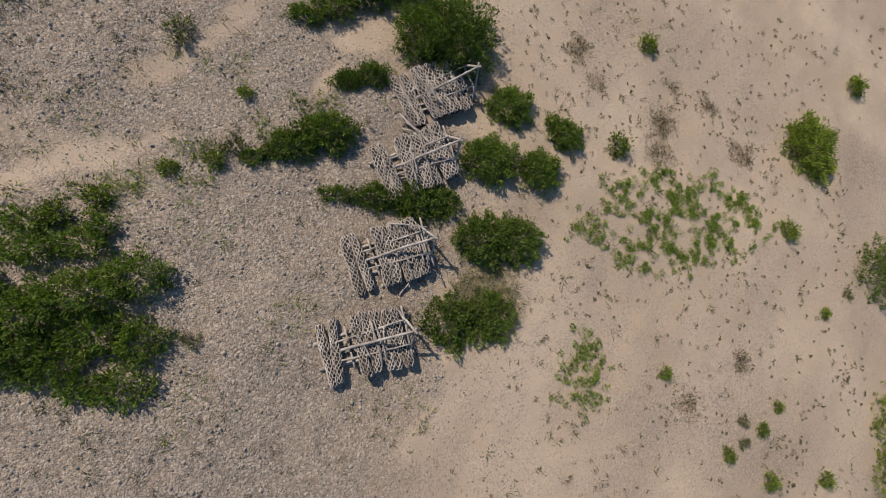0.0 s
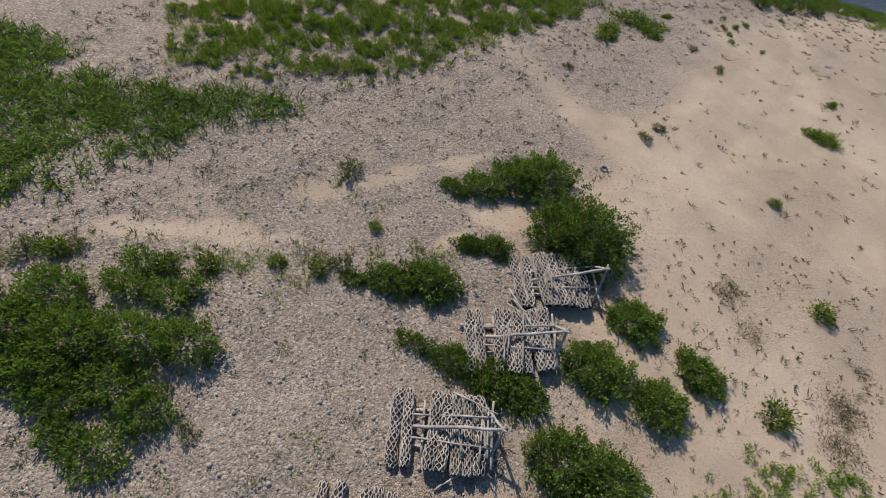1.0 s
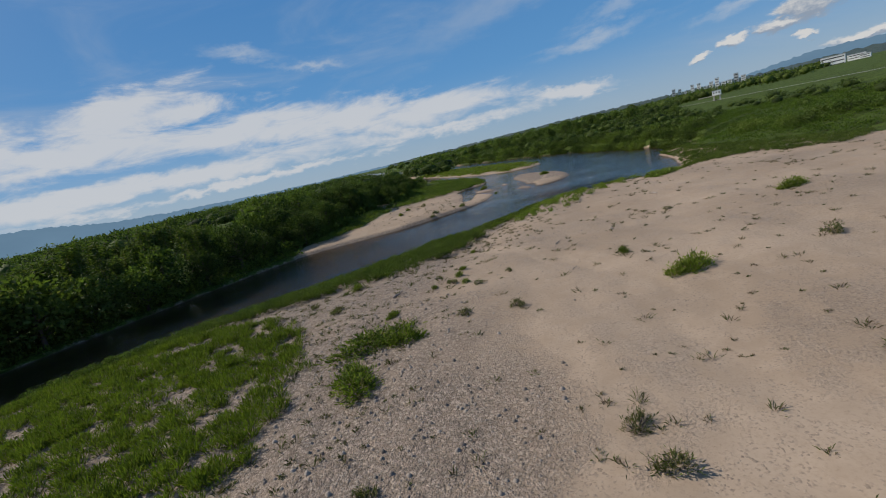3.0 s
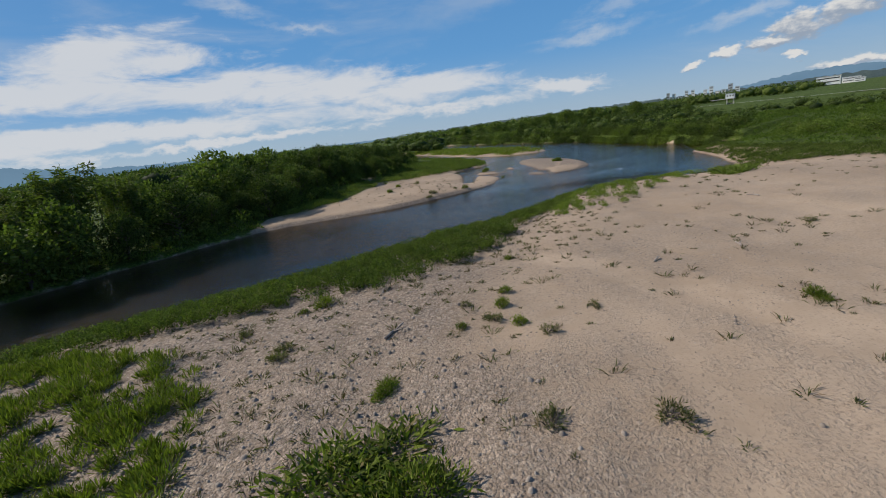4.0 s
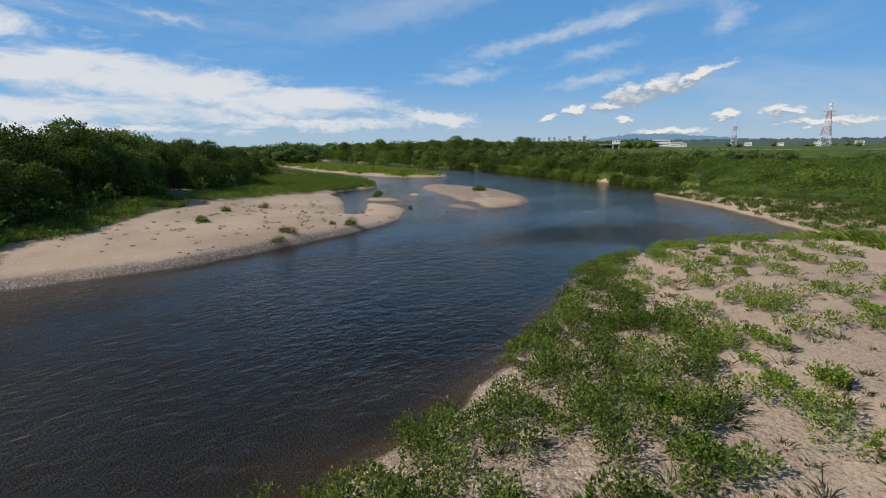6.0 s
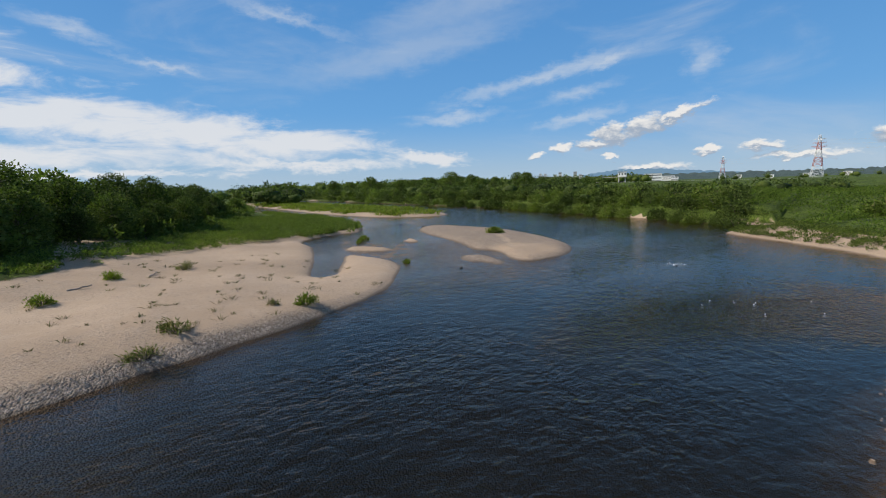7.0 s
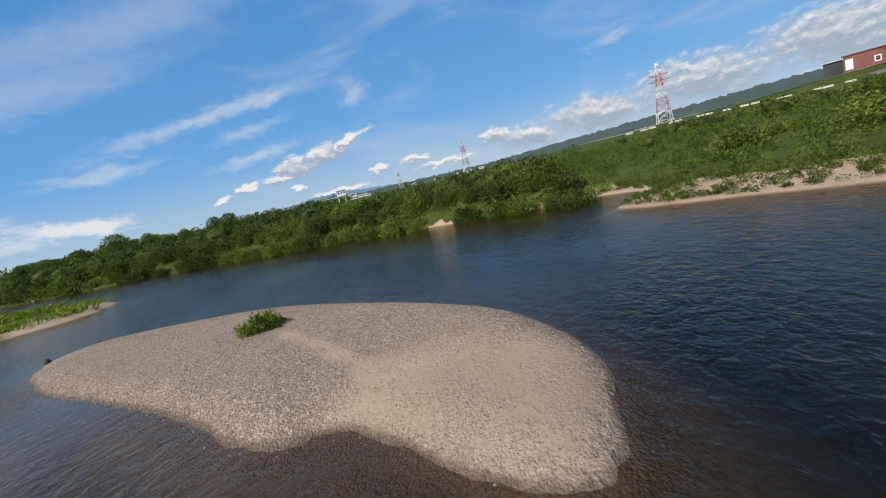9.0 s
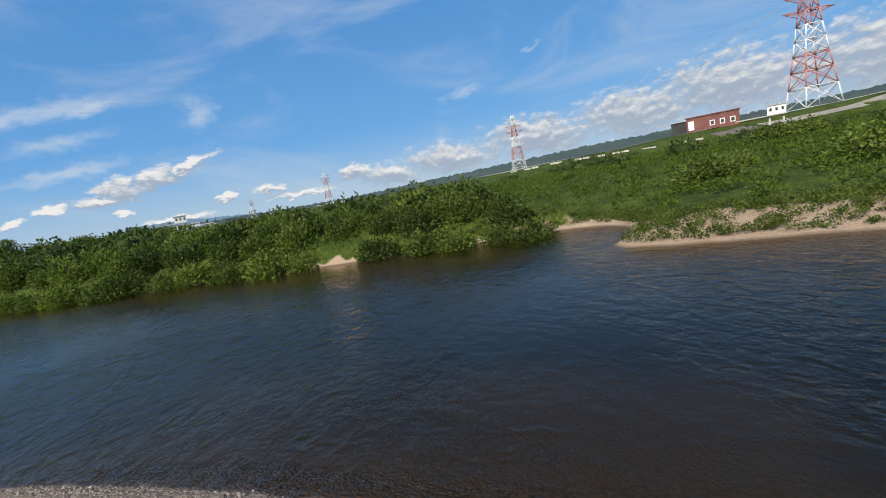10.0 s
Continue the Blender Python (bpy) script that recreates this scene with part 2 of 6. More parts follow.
def water_material():
    m, n = material("river_water")
    co = n.add("ShaderNodeTexCoord").outputs["Object"]
    a = n.noise(n.mapping(co, (1.0, 1.35, 1), (0, 0, radians(38))), 1.5, 2.0, 0.5, 0.5)
    b = n.noise(n.mapping(co, (1.0, 1.3, 1), (0, 0, radians(15))), 4.5, 2.0, 0.55, 0.3)
    c = n.noise(n.mapping(co, (0.7, 1.2, 1), (0, 0, radians(40))), 0.45, 2.0, 0.5, 0.3)
    calm = n.step(n.noise(n.mapping(co, (0.6, 1.3, 1), (0, 0, radians(-42))), 0.075, 3.0, 0.55), 0.36, 0.62)
    h = n.math("ADD", n.math("MULTIPLY", a, 0.62), n.math("ADD", n.math("MULTIPLY", b, 0.22), n.math("MULTIPLY", c, 0.4)))
    off = n.add("ShaderNodeVectorMath", {0: n.mapping(co, (1, 1, 0)), 1: RIFFLE}, operation="SUBTRACT").outputs[0]
    off = n.mapping(off, (1, 1, 1), (0, 0, radians(38)))
    far = n.add("ShaderNodeVectorMath", {0: n.add("ShaderNodeVectorMath", {0: off, 1: (1 / 11.0, 1 / 4.5, 0)}, operation="MULTIPLY").outputs[0]}, operation="LENGTH").outputs["Value"]
    riffle = n.step(n.math("ADD", far, n.math("MULTIPLY", n.math("SUBTRACT", n.noise(co, 0.25, 4.0), 0.5), 1.2)), 1.2, 0.5)
    h = n.math("ADD", h, n.math("MULTIPLY", n.math("MULTIPLY", riffle, b), 0.35))
    normal = n.add("ShaderNodeBump", {"Strength": n.math("ADD", n.math("ADD", 0.3, n.math("MULTIPLY", riffle, 0.5)), n.math("MULTIPLY", calm, 0.5)), "Distance": 0.24, "Height": h}).outputs[0]
    gloss = n.add("ShaderNodeBsdfGlossy", {"Color": (0.88, 0.83, 0.77, 1), "Roughness": 0.08, "Normal": normal}).outputs[0]
    clear = n.add("ShaderNodeBsdfTransparent", {"Color": (0.68, 0.61, 0.52, 1)}).outputs[0]
    facing = n.add("ShaderNodeLayerWeight", {"Blend": 0.5, "Normal": normal}).outputs["Facing"]
    fres = n.math("ADD", 0.02, n.math("MULTIPLY", n.math("POWER", facing, 5.0), 0.96), True)
    finish(n, n.add("ShaderNodeMixShader", {0: fres, 1: clear, 2: gloss}).outputs[0])
    return m


def leaf_material(name, dark, light, dry=None, through_light=0.35, dry_share=0.06):
    m, n = material(name)
    rnd = n.add("ShaderNodeNewGeometry").outputs["Random Per Island"]
    co = n.add("ShaderNodeTexCoord").outputs["Object"]
    obj = n.add("ShaderNodeObjectInfo").outputs["Random"]
    f = n.math("ADD", n.math("MULTIPLY", rnd, 0.58), n.math("MULTIPLY", n.noise(co, 0.7, 3.0), 0.78))
    f = n.math("ADD", f, n.math("MULTIPLY", n.math("SUBTRACT", obj, 0.5), 0.35))
    col = n.mix(n.step(f, 0.3, 1.0), (*dark, 1), (*light, 1))
    if dry:
        pick = n.math("GREATER_THAN", n.math("FRACT", n.math("MULTIPLY", rnd, 37.7)), 1.0 - dry_share)
        col = n.mix(pick, col, (*dry, 1))
    body = surface(n, col, 0.7, 0.0, spec=0.18)
    back = n.add("ShaderNodeBsdfTranslucent", {"Color": n.mix(1.0, col, (1.0, 1.25, 0.5, 1), "MULTIPLY")}).outputs[0]
    finish(n, n.add("ShaderNodeMixShader", {0: through_light, 1: body, 2: back}).outputs[0])
    return m


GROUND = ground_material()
WATER = water_material()
LEAF_BUSH = leaf_material("bush_leaf", (0.055, 0.082, 0.014), (0.155, 0.205, 0.040), (0.20, 0.17, 0.075), 0.45)
LEAF_GRASS = leaf_material("grass_blade", (0.062, 0.088, 0.012), (0.205, 0.250, 0.032), (0.22, 0.18, 0.08))
LEAF_FIELD = leaf_material("field_grass", (0.034, 0.052, 0.010), (0.180, 0.215, 0.030), (0.19, 0.16, 0.075), 0.35)
LEAF_LUSH = leaf_material("lush_weed", (0.085, 0.125, 0.018), (0.235, 0.300, 0.048), (0.20, 0.17, 0.07), 0.4)
LEAF_SCRUB = leaf_material("scrub_leaf", (0.062, 0.070, 0.024), (0.160, 0.172, 0.062), (0.21, 0.165, 0.095), 0.35, 0.35)
LEAF_WEED = leaf_material("weed_blade", (0.048, 0.052, 0.020), (0.125, 0.130, 0.046), (0.15, 0.10, 0.065), 0.3, 0.3)
LEAF_DRY = leaf_material("dry_blade", (0.095, 0.066, 0.045), (0.19, 0.135, 0.09), (0.10, 0.11, 0.04), 0.25, 0.15)
LEAF_STRAW = leaf_material("straw_blade", (0.22, 0.185, 0.10), (0.36, 0.30, 0.175), (0.10, 0.12, 0.04), 0.3, 0.3)
LEAF_TREE = leaf_material("tree_leaf", (0.036, 0.056, 0.012), (0.150, 0.192, 0.044), None, 0.42)
LEAF_RANK = leaf_material("rank_grass", (0.024, 0.046, 0.007), (0.118, 0.172, 0.022), (0.15, 0.15, 0.06), 0.38, 0.03)
LEAF_DEEP = leaf_material("deep_green_leaf", (0.022, 0.037, 0.008), (0.112, 0.150, 0.032), None, 0.34)
LEAF_BAMBOO = leaf_material("bamboo_leaf", (0.058, 0.082, 0.020), (0.145, 0.180, 0.042), (0.16, 0.16, 0.06), 0.4)
LEAF_BANK = leaf_material("bank_leaf", (0.042, 0.066, 0.012), (0.185, 0.235, 0.044), (0.16, 0.15, 0.06), 0.4)
BARK = plain("bark", (0.075, 0.058, 0.044), (0.15, 0.12, 0.095), 0.9, 0.0, 5.0, 0.6, 0.02)
DRIFTWOOD = plain("weathered_wood", (0.15, 0.122, 0.105), (0.42, 0.36, 0.32), 0.85, 0.0, 6.0, 0.5, 0.01)
BAMBOO = plain("weathered_bamboo", (0.16, 0.128, 0.108), (0.52, 0.44, 0.385), 0.75, 0.0, 7.0, 0.3, 0.004)
# Near-black fill: the shade inside the weave's gaps is put into its colour.
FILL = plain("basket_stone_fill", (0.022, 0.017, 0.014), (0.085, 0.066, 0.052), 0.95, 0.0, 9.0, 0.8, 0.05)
STONE = plain("river_stone", (0.20, 0.17, 0.15), (0.42, 0.37, 0.33), 0.85, 0.0, 3.0, 0.3, 0.01)
CONCRETE = plain("pale_concrete", (0.42, 0.39, 0.35), (0.58, 0.55, 0.50), 0.85, 0.0, 0.6)
OLD_CONCRETE = plain("stained_concrete", (0.085, 0.075, 0.064), (0.19, 0.165, 0.14), 0.9, 0.0, 1.2)
WHITE = plain("white_paint", (0.70, 0.70, 0.68), (0.82, 0.82, 0.80), 0.6, 0.0, 0.4, 0.1)
GREY = plain("grey_wall", (0.40, 0.41, 0.42), (0.55, 0.55, 0.55), 0.7, 0.0, 0.3, 0.1)
BRICK = plain("red_brick", (0.13, 0.052, 0.045), (0.21, 0.088, 0.075), 0.9, 0.0, 2.0, 0.3)
DARK = plain("dark_opening", (0.02, 0.02, 0.022), (0.05, 0.05, 0.05), 0.4, 0.0, 1.0, 0.05)
# Pylon red, its saturation lowered to paint in distance haze.
HAZY_RED = plain("hazed_red_steel", (0.44, 0.17, 0.15), (0.50, 0.23, 0.20), 0.5, 0.0, 0.5, 0.05)
STEEL = plain("white_steel", (0.62, 0.63, 0.65), (0.74, 0.74, 0.74), 0.5, 0.0, 0.5, 0.05)
RUBBER = plain("old_rubber", (0.06, 0.052, 0.047), (0.14, 0.12, 0.105), 0.8, 0.0, 6.0, 0.3)
# Forest green with the bluish haze of distance mixed into its base colour.
HAZY_FOREST = plain("haze_tinted_forest", (0.036, 0.060, 0.058), (0.062, 0.092, 0.080), 0.9, 0.0, 0.05, 0.8, 4.0)
# Mountains glow on their own: distance haze and its brightness are the colour.
HAZE_BLUE, far_nodes = material("haze_glow_mountain")
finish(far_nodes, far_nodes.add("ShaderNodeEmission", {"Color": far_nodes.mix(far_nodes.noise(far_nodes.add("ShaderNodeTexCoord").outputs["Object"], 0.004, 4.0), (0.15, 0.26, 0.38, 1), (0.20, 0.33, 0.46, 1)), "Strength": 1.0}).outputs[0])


# ---- mesh helpers ----
def mesh_from(name, verts, faces):
    """A mesh from arrays; all faces have the same number of corners."""
    verts, faces = np.asarray(verts, np.float32), np.asarray(faces, np.int32)
    me = bpy.data.meshes.new(name)
    k = faces.shape[1]
    me.vertices.add(len(verts))
    me.vertices.foreach_set("co", verts.ravel())
    me.loops.add(faces.size)
    me.loops.foreach_set("vertex_index", faces.ravel())
    me.polygons.add(len(faces))
    me.polygons.foreach_set("loop_start", np.arange(0, faces.size, k, dtype=np.int32))
    me.update(calc_edges=True)
    me.validate()
    return me


def link(name, me, mat, parent=None, label=""):
    if mat is not None and not me.materials:
        me.materials.append(mat)
    ob = new(name, me)
    ob.parent = parent
    return tagged(ob, label) if label else ob


def smooth(me):
    me.polygons.foreach_set("use_smooth", np.ones(len(me.polygons), bool))
    return me


def from_bm(name, bm, shade=False):
    me = bpy.data.meshes.new(name)
    bm.to_mesh(me)
    bm.free()
    return smooth(me) if shade else me


def thing(name, label, category, group="", m=None):
    e = new(name)
    if m is not None:
        e.matrix_basis = m
    return tagged(e, label, category, group)


def unit(v):
    return v / np.maximum(np.linalg.norm(v, axis=-1, keepdims=True), 1e-9)


def blades(rng, base, way, length, width, bend=0.35):
    """Narrow tapered blades: base points, directions, lengths, widths."""
    n = len(base)
    length, width = np.broadcast_to(length, n)[:, None], np.broadcast_to(width, n)[:, None]
    side = unit(np.cross(way, rng.normal(size=(n, 3))))
    out = unit(way * [1, 1, 0.0] + rng.normal(scale=0.2, size=(n, 3)) * [1, 1, 0])
    mid = base + way * length * 0.55 + out * length * bend * 0.12
    tip = base + way * length * 0.95 + out * length * bend * 0.55 - np.array([0, 0, 1]) * length * bend * 0.25
    v = np.stack([base - side * width * 0.35, base + side * width * 0.35, mid + side * width * 0.5, mid - side * width * 0.5, tip], 1).reshape(-1, 3)
    i = np.arange(n)[:, None] * 5
    f = np.concatenate([i + [0, 1, 2], i + [0, 2, 3], i + [3, 2, 4]], 1).reshape(-1, 3)
    return v, f


def leaves(rng, base, way, length, width):
    """Broad leaves, four corners each, folded along the middle."""
    n = len(base)
    length, width = np.broadcast_to(length, n)[:, None], np.broadcast_to(width, n)[:, None]
    side = unit(np.cross(way, rng.normal(size=(n, 3))))
    up = np.cross(side, way)
    mid = base + way * length * 0.5
    v = np.stack([base, mid + side * width * 0.5 + up * width * 0.15, base + way * length, mid - side * width * 0.5 + up * width * 0.15], 1).reshape(-1, 3)
    i = np.arange(n)[:, None] * 4
    return v, np.concatenate([i + [0, 1, 2], i + [0, 2, 3]], 1).reshape(-1, 3)


def merge(pieces):
    vs, fs, k = [], [], 0
    for v, f in pieces:
        vs.append(v)
        fs.append(np.asarray(f) + k)
        k += len(v)
    return np.concatenate(vs), np.concatenate(fs)


def tube(points, radii, sides=7, cap=True):
    """A round limb through points, as triangles."""
    points = [Vector(p) for p in points]
    v, f = [], []
    for j, p in enumerate(points):
        d = (points[min(j + 1, len(points) - 1)] - points[max(j - 1, 0)]).normalized()
        a = d.cross(Vector((0.31, 0.2, 0.93)) if abs(d.z) < 0.9 else Vector((1, 0.1, 0))).normalized()
        b = d.cross(a)
        for s in range(sides):
            t = 2 * math.pi * s / sides
            v.append(p + (a * math.cos(t) + b * math.sin(t)) * radii[j])
    for j in range(len(points) - 1):
        for s in range(sides):
            a, b = j * sides + s, j * sides + (s + 1) % sides
            f += [(a, b, b + sides), (a, b + sides, a + sides)]
    if cap:
        for j in (0, len(points) - 1):
            v.append(points[j])
            c = len(v) - 1
            for s in range(sides):
                a, b = j * sides + s, j * sides + (s + 1) % sides
                f.append((c, b, a) if j == 0 else (c, a, b))
    return np.array([tuple(p) for p in v]), np.array(f)


def box(bm, x0, x1, y0, y1, z0, z1, bevel=0.0):
    m = Matrix.Translation(((x0 + x1) / 2, (y0 + y1) / 2, (z0 + z1) / 2)) @ Matrix.Diagonal((x1 - x0, y1 - y0, z1 - z0, 1))
    made = bmesh.ops.create_cube(bm, size=1.0, matrix=m)
    if bevel:
        edges = {e for v in made["verts"] for e in v.link_edges}
        bmesh.ops.bevel(bm, geom=list(edges), offset=bevel, segments=2, affect="EDGES")


def box_mesh(name, *dims, bevel=0.0):
    bm = bmesh.new()
    box(bm, *dims, bevel=bevel)
    return from_bm(name, bm)


# ---- plan of the river ----
WATER_Z = -2.0


def soften(points, closed=True, rounds=2):
    p = np.array(points, float)
    for _ in range(rounds):
        q = np.roll(p, -1, 0) if closed else p[1:]
        a = p if closed else p[:-1]
        s = np.stack([a * 0.75 + q * 0.25, a * 0.25 + q * 0.75], 1).reshape(-1, 2)
        p = s if closed else np.concatenate([p[:1], s, p[-1:]])
    return p


def line_dist(poly, x, y, closed=True):
    if x.size < 60:
        q = np.roll(poly, -1, 0) if closed else poly[1:]
        a = poly if closed else poly[:-1]
        d = q - a
        px, py = x.ravel()[:, None] - a[:, 0], y.ravel()[:, None] - a[:, 1]
        t = np.clip((px * d[:, 0] + py * d[:, 1]) / ((d ** 2).sum(1) + 1e-12), 0, 1)
        return np.sqrt(((px - t * d[:, 0]) ** 2 + (py - t * d[:, 1]) ** 2).min(1)).reshape(x.shape)
    best = np.full(x.shape, 1e18)
    q = np.roll(poly, -1, 0) if closed else poly[1:]
    for (ax, ay), (bx, by) in zip(poly if closed else poly[:-1], q):
        dx, dy = bx - ax, by - ay
        t = np.clip(((x - ax) * dx + (y - ay) * dy) / (dx * dx + dy * dy + 1e-12), 0, 1)
        best = np.minimum(best, (x - ax - t * dx) ** 2 + (y - ay - t * dy) ** 2)
    return np.sqrt(best)


def inside(poly, x, y):
    if x.size < 60:
        q = np.roll(poly, -1, 0)
        px, py = x.ravel()[:, None], y.ravel()[:, None]
        dy = np.where(q[:, 1] == poly[:, 1], 1e-12, q[:, 1] - poly[:, 1])
        hit = ((poly[:, 1] > py) != (q[:, 1] > py)) & (px < (q[:, 0] - poly[:, 0]) * (py - poly[:, 1]) / dy + poly[:, 0])
        return (hit.sum(1) % 2 == 1).reshape(x.shape)
    r = np.zeros(x.shape, bool)
    for (ax, ay), (bx, by) in zip(poly, np.roll(poly, -1, 0)):
        if ay != by:
            r ^= ((ay > y) != (by > y)) & (x < (bx - ax) * (y - ay) / (by - ay) + ax)
    return r


def signed(poly, x, y):
    return np.where(inside(poly, x, y), 1.0, -1.0) * line_dist(poly, x, y)


# the near bar joined to the far right bank, the wooded bank, the islands
BAR = soften([(-70, -60), (-45, 5), (-40, 28), (-36.5, 36), (-34, 43), (-26, 57.5), (-16, 65.5), (-3, 68), (9, 67.6), (18, 69.6), (27, 70.2), (34.3, 71.5), (40.4, 73.6), (46, 74.9), (55, 72.4),
              (60.5, 67.5), (64, 65.5), (68.9, 68.2), (74.4, 72.8), (80.9, 78.4), (86.5, 85.6), (89.6, 88.0), (91.6, 84.6), (95.6, 82.4), (98.8, 84.4), (101, 91.5), (104.2, 101.3), (112.6, 118.5), (118, 131), (128, 152),
              (150, 260), (195, 470), (320, 900), (700, 2200), (4600, 4600), (4600, -4600), (-900, -4600)])
WOOD = soften([(-900, -4600), (-95, -60), (-62, 20), (-55, 43), (-48, 56), (-42, 67.5), (-25.5, 79), (-11, 87), (5, 94.6), (12.5, 97.0), (24.9, 93.0), (31, 93.0), (38.4, 94.0), (43.5, 95.1), (47.2, 96.2), (50.4, 98.9),
               (53.0, 101.5), (55, 105), (54.5, 110.0), (54.0, 114), (55, 118), (57, 125.5), (63.7, 127.5), (68, 127.5), (74, 135.5), (79, 150), (84, 190), (108, 320), (150, 480), (270, 900), (620, 2200), (4600, 4700), (-4600, 4600), (-4600, -4600)])
ISLAND = soften([(75.9, 124.3), (80.0, 122.9), (79.9, 113.0), (78.2, 107.2), (72.0, 97.2), (67.9, 94.8), (65.6, 94.2), (62.8, 94.5), (60.8, 95.1), (61.3, 96.9), (62.4, 98.5), (64.2, 100.6), (63.6, 103.2), (66.3, 106.7), (68.7, 111.9), (71.5, 118.6)])
SHOAL = soften([(60.1, 101.6), (61.8, 100.4), (60.6, 97.9), (59.3, 95.9), (58.3, 96.2), (58.9, 97.8), (58.2, 98.9), (59.0, 100.5)])
SHOAL_B = soften([(64.3, 114.6), (66.2, 114.8), (65.1, 112.1), (63.8, 112.4)])
SHOAL_C = soften([(55.6, 113.6), (57.4, 115.0), (59.7, 109.9), (58.2, 109.3), (56.6, 111.4)])
INLET = soften([(46.6, 103.0), (48.6, 103.2), (51.2, 106.8), (53.4, 109.8), (56.5, 112), (59.5, 118), (57.5, 123), (53.4, 115.4), (50.2, 109.6), (47.8, 106.2)])
FAR_BAR = soften([(86, 150), (95, 137.5), (104, 144), (112, 170), (122, 240), (160, 400), (185, 480), (170, 480), (135, 400), (105, 250), (92, 190)])
WET_FLAT = soften([(61.5, 122), (58.6, 119), (57.0, 115.5), (54.6, 110), (53.9, 105.5), (55.2, 103.6), (57.0, 105.2), (59.7, 105.2), (61.2, 109.5), (63.4, 112.2), (61.6, 115.5)])
SUNK_SAND = soften([(57.6, 100.3), (58.0, 99.2), (57.6, 97.6), (56.3, 96.8), (55.8, 97.8), (56.6, 99.6)])
SHALLOW = soften([(46, 100), (52, 95.5), (58, 92.5), (64, 92), (70, 98), (73, 112), (72, 124), (66, 126), (58, 122), (52, 112)])
FIELD = soften([(-32.7, 24), (-25.3, 21), (-22.1, 15.6), (-15.4, 18.4), (-10.9, 21.3), (-6.9, 26.5), (-4.4, 32.7), (0.4, 40.4), (3.7, 51), (-0.5, 60), (-9, 64), (-17, 63.5), (-25.5, 55.5), (-31, 44), (-33.5, 34)])
MASS = soften([(-20.6, 3.0), (-18.8, 5.8), (-16.9, 9.8), (-13.7, 15.6), (-12.3, 17.5), (-15.1, 17.4), (-20.3, 14.4), (-23, 13.2), (-27.5, 14), (-31, 15), (-38, 12), (-40, 0), (-34, -16), (-26, -8)])
MARGIN = soften([(-18, 61), (-6, 62.5), (2.4, 60), (6.5, 58.8), (10.0, 57.0), (13.3, 56.2), (17.6, 57.0), (20, 58.0), (23, 59.2), (26, 61.8), (29, 63.7), (35, 66.2), (38, 69.6), (42, 71.5), (47, 72.8), (48, 75.5), (38, 74.2), (30, 72), (18, 71), (2, 69.6), (-12, 68.5), (-20, 65)])
TIP = soften([(27, 62.5), (33, 60), (41, 61.5), (49, 64), (56, 66.5), (58, 69.5), (54, 72.5), (47, 74.5), (38, 73.5), (31, 69)])
SPIT = soften([(66, 71), (61.8, 66.6), (57.5, 60.2), (51, 59.6), (54.1, 63.5), (60, 66.0), (64, 67.8)])
GRASS_EDGE = soften([(60, -60), (65, -10), (68, 15), (70.5, 38), (73, 52), (75.5, 60.5), (80, 70), (84.5, 77), (89, 82), (92.5, 82.6), (96.5, 80.4), (100.2, 84), (101.5, 92)], False)
LEDGE = soften([(103.2, 101.0), (104.9, 101.4), (106.4, 105.2), (105.2, 105.6)])
CREST = soften([(140, -160), (150, -60), (160, -10), (170, 30), (190, 80), (222, 150), (262, 240), (340, 420), (600, 900)], False)


def bump_field(x, y, scale, seed=0.0):
    """Cheap smooth wander between -1 and 1."""
    a = np.sin(x * scale + 1.3 + seed) * np.cos(y * scale * 1.17 - 0.7 + seed)
    b = np.sin((x * 0.81 + y * 0.59) * scale * 2.1 + 2.2 + seed) * np.sin((y * 0.8 - x * 0.6) * scale * 1.9 + 0.4)
    c = np.sin((x * 0.4 - y * 0.92) * scale * 4.3 + seed * 2) * np.cos((x * 0.92 + y * 0.4) * scale * 3.9 + 1.1)
    return (a + 0.6 * b + 0.35 * c) / 1.95


def ease(v, lo, hi):
    t = np.clip((v - lo) / (hi - lo), 0, 1)
    return t * t * (3 - 2 * t)


def right_side(x, y):
    """Metres to the landward side of the grass edge, and from the levee's crest."""
    g = line_dist(GRASS_EDGE, x, y, False)
    gx = np.interp(y, GRASS_EDGE[:, 1], GRASS_EDGE[:, 0])
    bank = signed(BAR, x, y)
    land = np.where(y < 92, np.where(x > gx, g, -g), np.where(x > 90, bank + 2.0, -50.0))
    cx = np.interp(y, CREST[:, 1], CREST[:, 0])
    c = line_dist(CREST, x, y, False) * np.where(x > cx, 1, -1)
    return land, c


